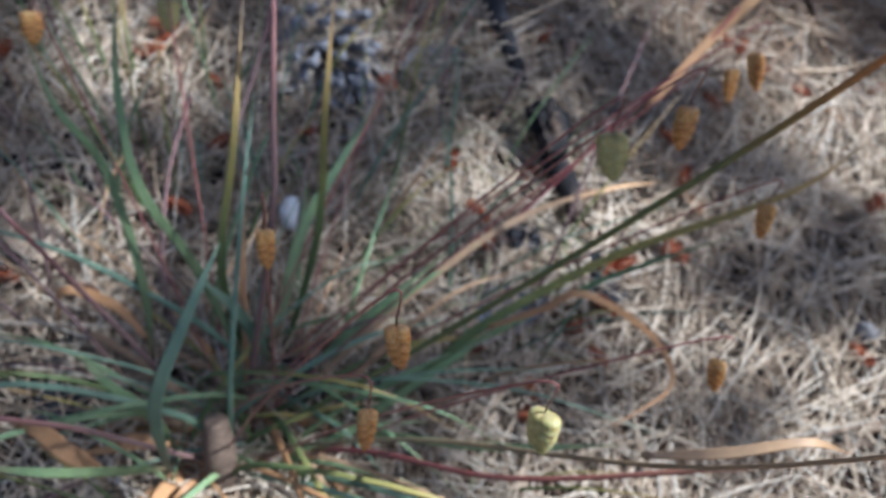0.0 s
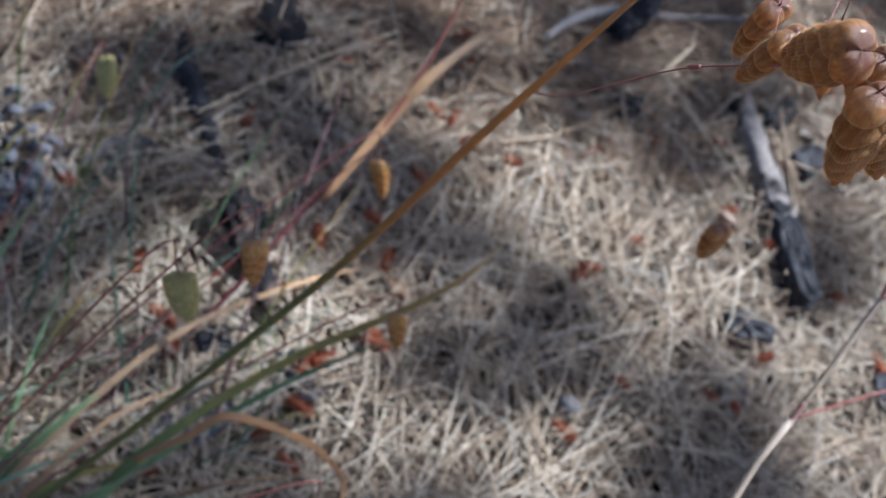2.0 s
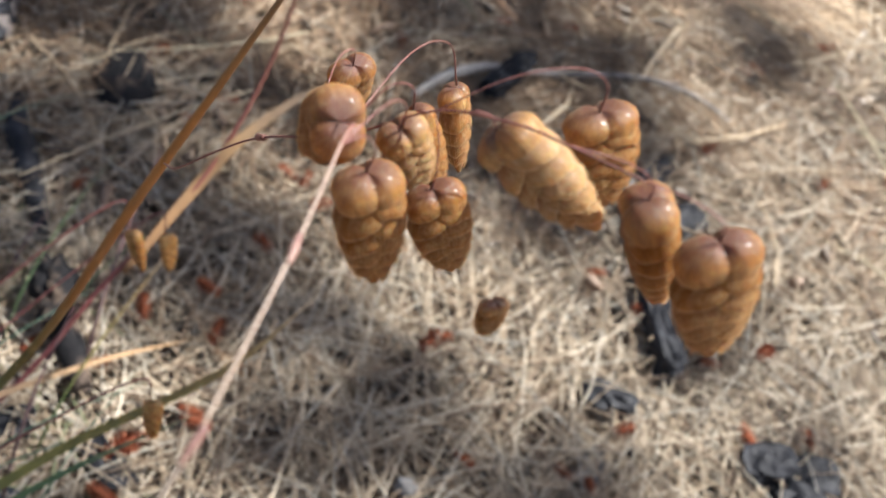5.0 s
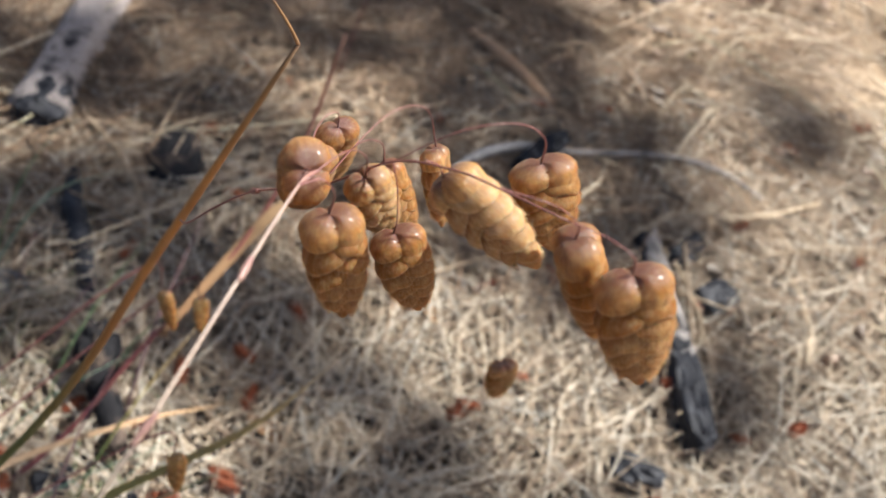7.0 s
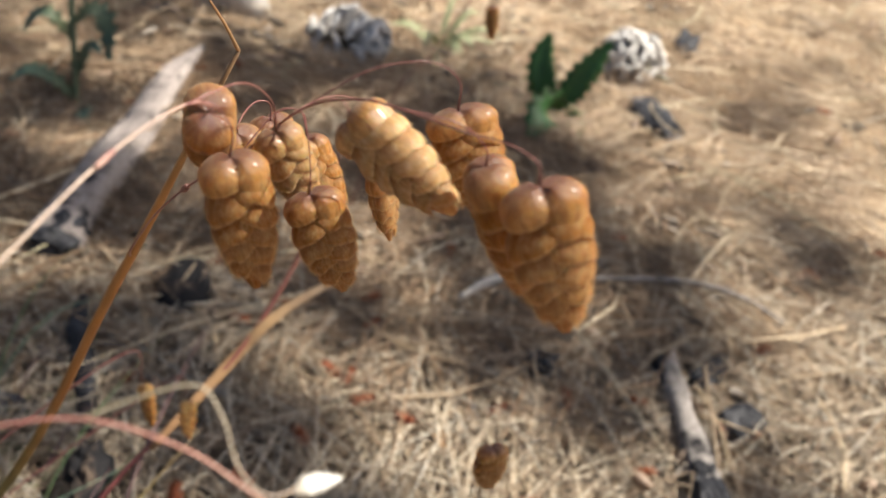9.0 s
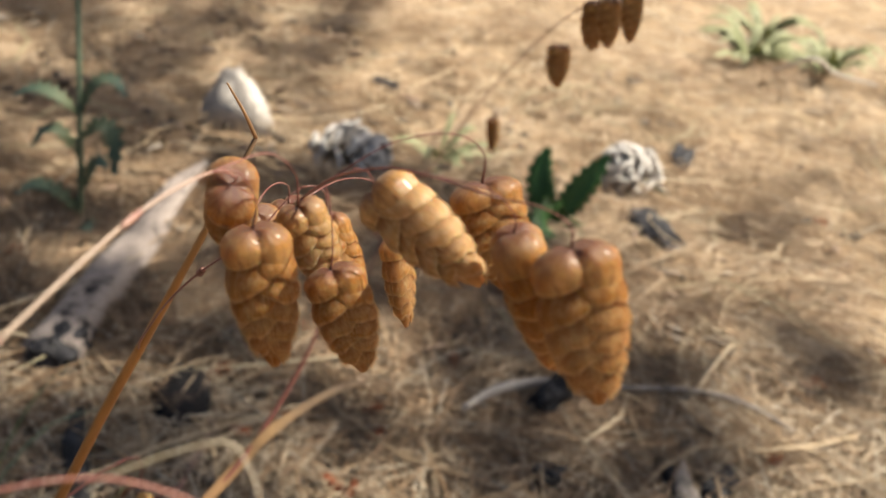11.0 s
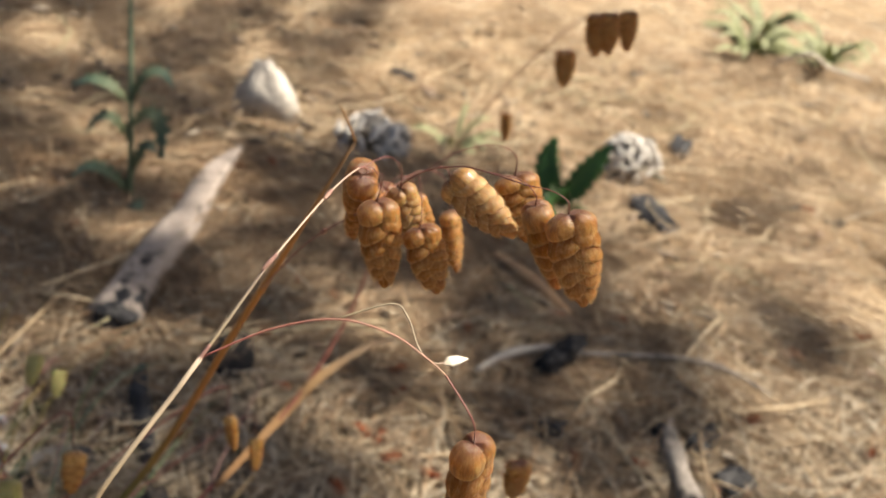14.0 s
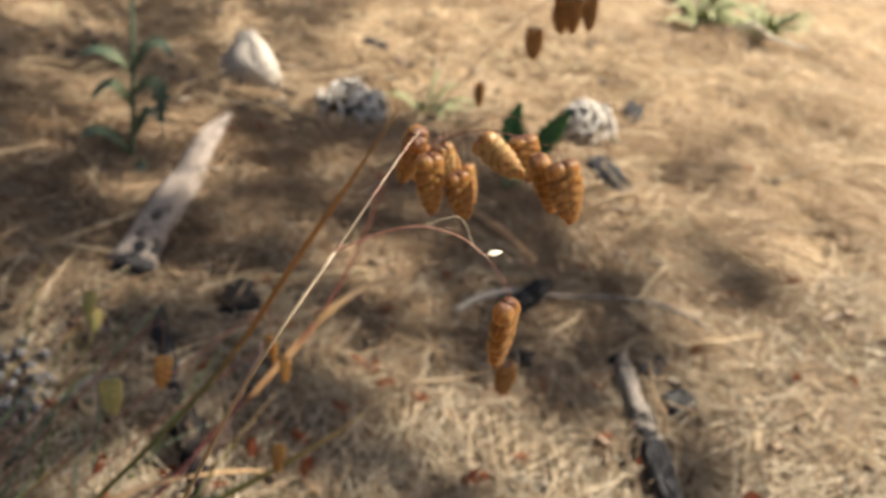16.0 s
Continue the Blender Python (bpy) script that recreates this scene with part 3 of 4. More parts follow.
# back stem with its sheath
stem("back_stem", [FOOT, (0.000, 0.124, 0.065), (0.061, 0.152, 0.150), (0.090, 0.157, 0.215), (0.1099, 0.1572, 0.2628)], 0.0019, BROWN_STEM, "stem browning towards the top", taper=(1.0, 1.0, 1.0, 0.9, 0.35), sides=8)
stem("awn", [(0.1099, 0.1572, 0.2628), (0.1085, 0.1555, 0.2670), (0.1066, 0.1535, 0.2715)], 0.0006, RUST, taper=(1, 0.4))
stem("panicle_branch", [(0.0935, 0.1560, 0.2235), (0.0968, 0.1490, 0.2310), (0.1030, 0.1425, 0.2430), (0.1090, 0.1380, 0.2520), (0.1180, 0.1290, 0.2640), (0.1259, 0.1241, 0.2746), (0.1320, 0.1190, 0.2797), (0.1361, 0.1162, 0.2812), (0.1430, 0.1130, 0.2818)], 0.00031, PEDICEL, "dark red branch")
stem("node", [(0.1086, 0.1386, 0.2513), (0.1090, 0.1380, 0.2520), (0.1094, 0.1374, 0.2527)], 0.0010, PEDICEL)
# thin pedicels
for name, pts in (
    ("pedicel", [(0.1430, 0.1130, 0.2818), (0.1465, 0.1110, 0.2827), (0.1492, 0.1095, 0.2823), (0.1498, 0.1095, 0.2803)]),
    ("pedicel", [(0.1259, 0.1241, 0.2746), (0.1320, 0.1250, 0.2798), (0.1378, 0.1262, 0.2815), (0.1411, 0.1266, 0.2800), (0.1416, 0.1265, 0.2766)]),
    ("pedicel", [(0.1290, 0.1215, 0.2780), (0.1305, 0.1215, 0.2778), (0.1314, 0.1214, 0.2763)]),
    ("pedicel", [(0.1361, 0.1162, 0.2812), (0.1420, 0.1150, 0.2815), (0.1448, 0.1152, 0.2795), (0.1452, 0.1153, 0.2775)]),
    ("pedicel", [(0.1259, 0.1241, 0.2746), (0.1270, 0.1235, 0.2715), (0.1277, 0.1228, 0.2675), (0.1277, 0.1227, 0.2654)]),
    ("pedicel", [(0.1176, 0.1130, 0.2790), (0.1195, 0.1150, 0.2785), (0.1208, 0.1170, 0.2750), (0.1205, 0.1176, 0.2715)]),
    ("pedicel", [(0.1185, 0.1185, 0.2762), (0.1180, 0.1195, 0.2752), (0.1173, 0.1204, 0.2743)]),
    ("pedicel", [(0.1176, 0.1130, 0.2790), (0.1210, 0.1190, 0.2790), (0.1230, 0.1230, 0.2755), (0.1234, 0.1243, 0.2713)]),
    ("pedicel", [(0.1180, 0.1290, 0.2640), (0.1240, 0.1420, 0.2660), (0.1290, 0.1490, 0.2630), (0.1316, 0.1505, 0.2557)]),
    ("pedicel", [(0.1180, 0.1290, 0.2640), (0.1215, 0.1320, 0.2690), (0.1242, 0.1332, 0.2690), (0.1250, 0.1330, 0.2662)]),
    ("pedicel", [(0.1150, 0.1320, 0.2600), (0.1158, 0.1322, 0.2650), (0.1166, 0.1328, 0.2664), (0.1169, 0.1330, 0.2648)]),
    ("pedicel", [(0.1150, 0.1320, 0.2600), (0.1160, 0.1400, 0.2640), (0.1178, 0.1436, 0.2635), (0.1181, 0.1442, 0.2600)]),
):
    stem(name, pts, 0.00018, PEDICEL, taper=(0.9, 0.8, 0.75, 0.8, 1.7))

TOP = (0.05, -0.70, 0.70)
spikelet(tussock, (0.1498, 0.1095, 0.2803), (0.1558, 0.1083, 0.2655), 0.57, 0.58, (0.10, -0.85, 0.50))
spikelet(tussock, (0.1450, 0.1155, 0.2777), (0.1521, 0.1152, 0.2635), 0.46, 0.84, (-1.0, -0.12, 0.05), "amber_b")
spikelet(tussock, (0.1416, 0.1268, 0.2768), (0.1462, 0.1250, 0.2655), 0.72, 0.62, TOP, "amber_b")
spikelet(tussock, (0.1312, 0.1214, 0.2765), (0.1436, 0.1172, 0.2702), 0.56, 0.72, (-0.15, -0.95, -0.05), "cream", "cream and amber spikelet held aslant")
spikelet(tussock, (0.1277, 0.1227, 0.2656), (0.1329, 0.1223, 0.2533), 0.58, 0.62, TOP)
spikelet(tussock, (0.1206, 0.1175, 0.2717), (0.1241, 0.1170, 0.2558), 0.50, 0.74, (0.35, -0.80, 0.45), "amber_b")
spikelet(tussock, (0.1175, 0.1204, 0.2743), (0.1148, 0.1300, 0.2628), 0.56, 0.74, (1.0, 0.25, 0.0))
spikelet(tussock, (0.1231, 0.1246, 0.2712), (0.1275, 0.1275, 0.2600), 0.52, 0.7, (0.5, -0.8, 0.3), "cream")
spikelet(tussock, (0.1250, 0.1330, 0.2660), (0.1305, 0.1320, 0.2556), 0.45, 0.75, (0.7, -0.6, 0.2))
spikelet(tussock, (0.1314, 0.1515, 0.2545), (0.1354, 0.1480, 0.2425), 0.50, 0.70, (0.95, -0.25, 0.1), "amber_b")
spikelet(tussock, (0.1181, 0.1442, 0.2609), (0.1180, 0.1470, 0.2480), 0.55, 0.65, (0.6, -0.7, 0.3))
spikelet(tussock, (0.1169, 0.1330, 0.2648), (0.1150, 0.1370, 0.2520), 0.55, 0.65, (0.6, -0.7, 0.3), "amber_b")
# the pair that hangs below, on the husk's branch
spikelet(tussock, (0.1417, 0.0748, 0.2641), (0.1431, 0.0769, 0.2449), 0.40, 0.7, (0.8, -0.5, 0.2))
spikelet(tussock, (0.1640, 0.1894, 0.1590), (0.1650, 0.1894, 0.1440), 0.62, 0.6, (0.3, -0.7, 0.6))
stem("husk_branch", [(0.1061, 0.0767, 0.2668), (0.1140, 0.0790, 0.2715), (0.1219, 0.0801, 0.2743), (0.1290, 0.0795, 0.2742), (0.1337, 0.0786, 0.2724), (0.1365, 0.0785, 0.2705)], 0.00025, PINK)
stem("husk_branch", [(0.1219, 0.0801, 0.2743), (0.1281, 0.0829, 0.2763), (0.1305, 0.0822, 0.2752), (0.1325, 0.0800, 0.2727), (0.1345, 0.0795, 0.2712), (0.1362, 0.0812, 0.2702)], 0.00024, PALE)
stem("empty_husk", [(0.1360, 0.0810, 0.2701), (0.1372, 0.0818, 0.2703), (0.1390, 0.0826, 0.2706)], 0.0016, WHITE_HUSK, "white empty husk", flat=0.35, taper=(0.2, 1.0, 0.85, 0.1))
stem("pedicel", [(0.1365, 0.0785, 0.2705), (0.1395, 0.0760, 0.2685), (0.1412, 0.0750, 0.2665), (0.1417, 0.0748, 0.2638)], 0.00022, PEDICEL)
# small spikelets lower in the tussock
LOW = [
    ((0.0342, 0.1470, 0.1475), 0.0125, 0.72, "yellow"),
    ((0.0485, 0.1540, 0.1560), 0.0115, 0.60, "amber"),
    ((0.0753, 0.2056, 0.1312), 0.0120, 0.50, "amber"),
    ((0.0878, 0.1692, 0.1109), 0.0110, 0.55, "amber"),
    ((-0.0161, 0.2518, 0.0976), 0.0130, 0.60, "yellow"),
    ((-0.0379, 0.1011, 0.1415), 0.0100, 0.50, "amber"),
    ((-0.0035, 0.0787, 0.1568), 0.0100, 0.58, "amber"),
    ((-0.0058, 0.0672, 0.1397), 0.0095, 0.52, "amber"),
    ((0.0286, 0.0735, 0.1463), 0.0105, 0.80, "yellow"),
    ((0.0736, 0.1116, 0.1187), 0.0090, 0.60, "amber"),
    ((-0.1085, 0.2097, 0.0868), 0.0110, 0.80, "yellow"),
    ((-0.1350, 0.1750, 0.1050), 0.0105, 0.75, "amber"),
    ((0.0783, 0.2278, 0.1024), 0.0120, 0.50, "amber"),
    ((-0.0344, 0.3039, 0.0448), 0.0130, 0.60, "yellow"),
]
for n, (mid, ln, wide, kind_name) in enumerate(LOW):
    r = random.Random(n)
    mid = Vector(mid)
    way = Vector((r.uniform(0.05, 0.35), r.uniform(-0.85, -0.45), -0.8)).normalized()
    top = mid - way * ln * 0.5
    spikelet(tussock, top, mid + way * ln * 0.5, wide, 0.62, (r.uniform(-0.9, 0.9), -0.6, 0.7), "small" if kind_name == "amber" else kind_name, "yellow-green unripe spikelet" if kind_name == "yellow" else "")
    foot = Vector(FOOT) + Vector((r.uniform(-0.012, 0.012), r.uniform(-0.008, 0.02), 0))
    back = (top - foot)
    bow = top + Vector((-back.x * 0.06, -back.y * 0.06, 0.010))
    stem("culm", [foot, foot + back * 0.45 + Vector((0, 0, 0.02)), bow, top], 0.0006, PEDICEL, taper=(1.4, 1.0, 0.6))

# long blades and stems of the tussock
BLADES = [
    (GREEN, 0.0042, [(-0.051, 0.12, 0.01), (-0.076, 0.139, 0.05), (-0.094, 0.146, 0.08), (-0.106, 0.166, 0.1), (-0.113, 0.189, 0.12)]),
    (GREEN, 0.0038, [(-0.086, 0.116, 0.02), (-0.091, 0.13, 0.05), (-0.106, 0.149, 0.08), (-0.119, 0.153, 0.1), (-0.133, 0.168, 0.11)]),
    (GREEN, 0.0050, [(-0.047, 0.132, 0.03), (-0.049, 0.164, 0.045), (-0.043, 0.191, 0.055), (-0.033, 0.233, 0.062)]),
    (BLUEGREEN, 0.0055, [(-0.048, 0.127, 0.02), (-0.057, 0.127, 0.05), (-0.068, 0.126, 0.07)]),
    (YELLOWGREEN, 0.0034, [(-0.046, 0.133, 0.01), (-0.041, 0.157, 0.06), (-0.045, 0.176, 0.1), (-0.049, 0.197, 0.13)]),
    (YELLOWGREEN, 0.0036, [(-0.057, 0.129, 0.01), (-0.066, 0.136, 0.06), (-0.067, 0.157, 0.1), (-0.072, 0.184, 0.13)]),
    (GREEN, 0.0050, [(-0.064, 0.085, 0.01), (-0.076, 0.094, 0.03), (-0.089, 0.096, 0.045), (-0.102, 0.102, 0.05)]),
    (GREEN, 0.0040, [(-0.038, 0.121, 0.01), (-0.024, 0.141, 0.03), (0.003, 0.172, 0.05)]),
    (GREEN, 0.0034, [(-0.035, 0.124, 0.01), (-0.014, 0.15, 0.035), (0.012, 0.177, 0.05)]),
    (GREEN, 0.0040, [(-0.024, 0.1, 0.02), (0.005, 0.127, 0.04), (0.023, 0.144, 0.05)]),
    (GREEN, 0.0036, [(-0.065, 0.08, 0.03), (-0.08, 0.058, 0.08), (-0.091, 0.05, 0.1)]),
    (BLUEGREEN, 0.0048, [(-0.060, 0.073, 0.05), (-0.061, 0.078, 0.09), (-0.057, 0.095, 0.11), (-0.054, 0.112, 0.12)]),
    (RUST, 0.0075, [(-0.077, 0.068, 0.05), (-0.087, 0.069, 0.06), (-0.098, 0.073, 0.06), (-0.108, 0.075, 0.05)]),
    (RUST, 0.0045, [(-0.088, 0.12, 0.03), (-0.1, 0.124, 0.04), (-0.113, 0.12, 0.05), (-0.117, 0.116, 0.03)]),
    (YELLOWGREEN, 0.0032, [(-0.042, 0.109, 0.02), (-0.007, 0.139, 0.03), (0.03, 0.156, 0.03)]),
    (GREEN, 0.0034, [(-0.019, 0.11, 0.02), (0.026, 0.101, 0.06), (0.062, 0.104, 0.08)]),
    (RUST, 0.0034, [(0.02, 0.14, 0.06), (0.035, 0.146, 0.07), (0.046, 0.152, 0.075), (0.072, 0.153, 0.06), (0.084, 0.142, 0.05), (0.063, 0.117, 0.06)]),
    (TAN, 0.0036, [(0.060, 0.0905, 0.108), (0.076, 0.0905, 0.122), (0.092, 0.095, 0.129), (0.107, 0.099, 0.121)]),
    (YELLOWGREEN, 0.0044, [(-0.045, 0.105, 0.005), (-0.003, 0.127, 0.02), (0.019, 0.15, 0.04), (0.057, 0.177, 0.064), (0.101, 0.192, 0.1), (0.124, 0.215, 0.113)]),
    (GREEN, 0.0030, [(-0.040, 0.104, 0.005), (0.019, 0.147, 0.035), (0.057, 0.173, 0.055), (0.095, 0.188, 0.080)]),
    (TAN, 0.0034, [(-0.045, 0.108, 0.005), (-0.012, 0.150, 0.035), (0.0203, 0.1871, 0.0517), (0.055, 0.222, 0.040), (0.082, 0.2513, 0.017)]),
    (ORANGE, 0.0056, [(0.060, 0.243, 0.066), (0.0782, 0.2711, 0.0846), (0.090, 0.284, 0.098), (0.107, 0.306, 0.102), (0.1218, 0.324, 0.0967)]),
]
for mat, width, pts in BLADES:
    stem("blade", pts, width * 0.78, mat, flat=0.14, sides=8, taper=(0.55, 1.0, 0.95, 0.7, 0.08))
stem("red_stem", [FOOT, (-0.020, 0.155, 0.008), (0.025, 0.2123, 0.0217), (0.052, 0.242, 0.055), (0.0782, 0.2711, 0.0846), (0.094, 0.300, 0.115), (0.102, 0.325, 0.150)], 0.0019, RED, "deep red stem", taper=(0.9, 1.0, 0.9, 0.7))
for pts, mat, w in (
    ([(-0.052, 0.105, 0.0), (-0.052, 0.144, 0.08), (-0.057, 0.163, 0.11), (-0.062, 0.181, 0.14)], PURPLE, 0.0024),
    ([(-0.056, 0.102, 0.0), (-0.089, 0.115, 0.03), (-0.102, 0.116, 0.06), (-0.118, 0.116, 0.1)], PURPLE, 0.0020),
    ([(-0.054, 0.095, 0.0), (-0.062, 0.085, 0.03), (-0.082, 0.073, 0.07), (-0.092, 0.062, 0.1)], PURPLE, 0.0020),
    ([(-0.045, 0.100, 0.0), (-0.009, 0.101, 0.03), (0.034, 0.09, 0.07), (0.087, 0.094, 0.11)], RED, 0.0020),
    ([(-0.070, 0.110, 0.0), (-0.090, 0.140, 0.03), (-0.098, 0.170, 0.05), (-0.100, 0.200, 0.06)], PURPLE, 0.0018),
    ([(-0.062, 0.110, 0.0), (-0.078, 0.170, 0.05), (-0.080, 0.215, 0.07), (-0.082, 0.260, 0.085)], PURPLE, 0.0016),
):
    stem("culm", pts, w, mat, taper=(1.0, 0.9, 0.7))
# the crowd of short blades at the foot
r = random.Random(4)
for n in range(80):
    a = r.uniform(0, 2 * math.pi)
    ln = r.uniform(0.04, 0.12)
    foot = Vector((FOOT[0] + r.gauss(0, 0.012), FOOT[1] + 0.004 + r.gauss(0, 0.011), 0))
    out = Vector((math.cos(a), math.sin(a), 0))
    up = r.uniform(0.25, 0.85)
    if out.y < -0.35 and abs(out.x) < 0.75 and n % 6:
        continue
    pts = [foot, foot + (out * (1 - up) * 0.5 + Vector((0, 0, up * 0.5))) * ln, foot + out * ln * 0.6 + Vector((0, 0, up * ln * 0.72)), foot + out * ln * r.uniform(0.85, 1.1) + Vector((0, 0, up * ln * r.uniform(0.3, 0.75)))]
    mat = r.choice((GREEN, GREEN, GREEN, BLUEGREEN, BLUEGREEN, YELLOWGREEN, TAN, RUST, RUST))
    stem("blade", pts, r.uniform(0.0010, 0.0024), mat, flat=0.16, sides=6, steps=4, taper=(0.7, 1.0, 0.8, 0.08))
# curled rust-coloured dry leaves between them
for n in range(22):
    a = r.uniform(0, 2 * math.pi)
    out, ln = Vector((math.cos(a), math.sin(a), 0)), r.uniform(0.018, 0.045)
    foot = Vector((FOOT[0], FOOT[1] + 0.004, 0.004)) + out * r.uniform(0.004, 0.022)
    side = Vector((-out.y, out.x, 0)) * r.uniform(-0.5, 0.5)
    pts = [foot, foot + out * ln * 0.4 + Vector((0, 0, ln * r.uniform(0.3, 0.6))), foot + (out + side * 0.5) * ln * 0.8 + Vector((0, 0, ln * r.uniform(0.2, 0.5))), foot + (out + side) * ln * 1.05 + Vector((0, 0, ln * r.uniform(0.0, 0.25)))]
    stem("dry_blade", pts, r.uniform(0.0025, 0.0055), r.choice((RUST, RUST, TAN)), flat=0.14, sides=6, steps=4, taper=(0.6, 1.0, 0.8, 0.1))
# thin upright blades that come up through the needles round it
for n in range(150):
    x, y = r.uniform(-0.19, 0.05), r.uniform(0.06, 0.30)
    if r.random() < (x + 0.19) * (y - 0.11) * 14:
        continue
    foot = Vector((x, y, 0))
    lean = Vector((x - FOOT[0] + r.gauss(0, 0.05), y - FOOT[1] + r.gauss(0, 0.03), 0)).normalized()
    ln = r.uniform(0.035, 0.095)
    pts = [foot, foot + lean * ln * 0.2 + Vector((0, 0, ln * 0.35)), foot + lean * ln * 0.5 + Vector((0, 0, ln * 0.6)), foot + lean * ln * 0.9 + Vector((0, 0, ln * r.uniform(0.5, 0.8)))]
    stem("blade", pts, r.uniform(0.0008, 0.0016), r.choice((GREEN, GREEN, BLUEGREEN, YELLOWGREEN, TAN, PURPLE)), flat=0.25, sides=5, steps=3, taper=(0.8, 1.0, 0.7, 0.1))
stem("old_sheath", [(-0.0505, 0.0835, 0.008), (-0.0525, 0.0890, 0.026), (-0.0555, 0.0960, 0.038)], 0.0105, wood_material("old_sheath", (0.10, 0.07, 0.05), (0.30, 0.22, 0.16), (30, 30, 250)), "brown ribbed old sheath", taper=(0.9, 1.05, 0.75), sides=14)


# ---- second grass behind ----
far_grass = tagged(new("quaking_grass"), "thin quaking grass stem with four dark amber spikelets", "grass")
far_grass.location = (0.085, 0.475, 0.0)
off = Matrix.Translation((-0.085, -0.475, 0.0))
child("stalk", sweep("stalk", [(0.085, 0.475, 0.0), (0.1022, 0.4849, 0.0862), (0.1181, 0.4893, 0.1132), (0.142, 0.4752, 0.1677), (0.1716, 0.457, 0.2151), (0.188, 0.430, 0.222)], 0.0008, PEDICEL), far_grass, off)
for top, ln, wide in (((0.1670, 0.4456, 0.2020), 0.020, 0.62), ((0.1757, 0.4189, 0.2300), 0.021, 0.6), ((0.1800, 0.4050, 0.2350), 0.020, 0.55), ((0.1849, 0.3824, 0.2430), 0.018, 0.5), ((0.1451, 0.5016, 0.1410), 0.019, 0.42)):
    tip = (top[0] + 0.003, top[1], top[2] - ln)
    spikelet(far_grass, top, tip, wide, 0.6, (0.2, -0.9, 0.2))


# ---- fallen things ----
def laid(ob, x, y, z=0.0, heading=0.0, pitch=0.0, roll=0.0):
    ob.matrix_basis = pose(x, y, ground_height(x, y) + z, pitch, roll, heading)
    return ob


def catkin_meshes():
    core = sweep("core", [(-0.0055, 0, 0.0026), (0, 0, 0.0028), (0.0055, 0, 0.0026)], 0.0030, CATKIN, taper=(0.5, 1.0, 1.0, 0.4), steps=4, face=(0, 0, 1))
    verts, faces = [], []
    for k in range(54):
        s = k / 53
        a = k * 2.399
        x = -0.0058 + 0.0116 * s
        rad = 0.0028 * (1 - 0.55 * abs(2 * s - 1) ** 2.2)
        c = Vector((x, rad * 0.75 * math.cos(a), 0.0027 + rad * 0.75 * math.sin(a)))
        o = Vector((0.35, math.cos(a), math.sin(a))).normalized()
        t = Vector((0, -math.sin(a), math.cos(a)))
        f = o.cross(t)
        b = len(verts)
        verts += [c - t * 0.0007, c + t * 0.0007, c + o * 0.0011 + t * 0.0009 + f * 0.0002, c + o * 0.0014, c + o * 0.0011 - t * 0.0009 + f * 0.0002, c + o * 0.0006 + f * 0.0006]
        faces += [(b, b + 1, b + 2, b + 3), (b, b + 3, b + 4), (b + 4, b + 3, b + 5), (b + 3, b + 2, b + 5), (b, b + 4, b + 5), (b + 2, b + 1, b + 5), (b + 1, b, b + 5)]
    return core, mesh_of("scales", verts, faces, CATKIN, smooth=False)


catkin_core, catkin_scales = catkin_meshes()
first = tagged(new("male_cone"), "small red-brown spent male pine cone on the needles", "pine cone", "spent male cones")
child("core", catkin_core, first)
child("scale_spiral", catkin_scales, first)
CATKINS = [
    (-0.194, 0.231), (-0.109, 0.244), (-0.109, 0.305), (-0.041, 0.266), (-0.006, 0.235), (0.015, 0.198), (0.026, 0.239), (0.088, 0.221), (0.069, 0.204), (0.066, 0.186), (0.066, 0.163), (0.056, 0.173),
    (0.043, 0.143), (0.044, 0.133), (0.019, 0.152), (-0.121, 0.137), (-0.15, 0.135), (-0.14, 0.252), (-0.067, 0.232), (-0.098, 0.214), (-0.06, 0.394), (0.057, 0.365), (0.021, 0.32), (0.113, 0.345), (0.084, 0.277),
    (0.201, 0.292), (0.179, 0.272), (0.175, 0.267), (0.271, 0.304), (0.302, 0.283), (0.251, 0.321), (0.313, 0.248), (0.091, 0.217), (0.071, 0.207), (0.091, 0.257), (0.01, 0.212), (0.016, 0.199),
]
CATKINS_FAR = [
    (0.232, 0.221), (0.243, 0.216), (0.168, 0.194), (0.343, 0.253), (0.183, 0.344), (0.215, 0.359), (0.142, 0.326), (0.122, 0.331), (0.1, 0.303), (0.33, 0.293), (0.418, 0.541), (0.364, 0.503), (0.033, 0.408), (0.306, 0.362),
    (0.29, 0.358), (0.192, 0.219), (0.062, 0.262), (0.051, 0.236), (0.259, 0.243), (0.247, 0.502), (0.104, 0.347), (0.387, 0.413), (0.32, 0.422), (0.114, 0.403), (0.424, 0.74), (0.071, 0.383),
]
r = random.Random(8)
spots = CATKINS + CATKINS_FAR + [(r.uniform(-0.2, 0.5), r.uniform(0.15, 0.62)) for _ in range(22)]
for n, (x, y) in enumerate(spots):
    k = r.uniform(0.7, 1.05)
    m = pose(x, y, ground_height(x, y) + 0.0145, r.uniform(-15, 15), r.uniform(-15, 15), r.uniform(0, 360)) @ Matrix.Scale(k, 4)
    if n == 0:
        first.matrix_basis = m
    else:
        copy_thing(first, m).scale = (k, k, k)


def pine_cone(x, y, size, material, heading, pitch, label, sink=0.0, scales=58, slim=1.0):
    """An open old pine cone: a core and scales in a spiral, axis along its own z."""
    cone = tagged(new("pine_cone"), label, "pine cone")
    core = child("core", sweep("core", [(0, 0, 0), (0, 0, 0.5), (0, 0, 1.0)], 0.36, CONE_CORE, taper=(0.7, 1.0, 0.8, 0.2), face=(0, 1, 0)), cone)
    verts, faces = [], []
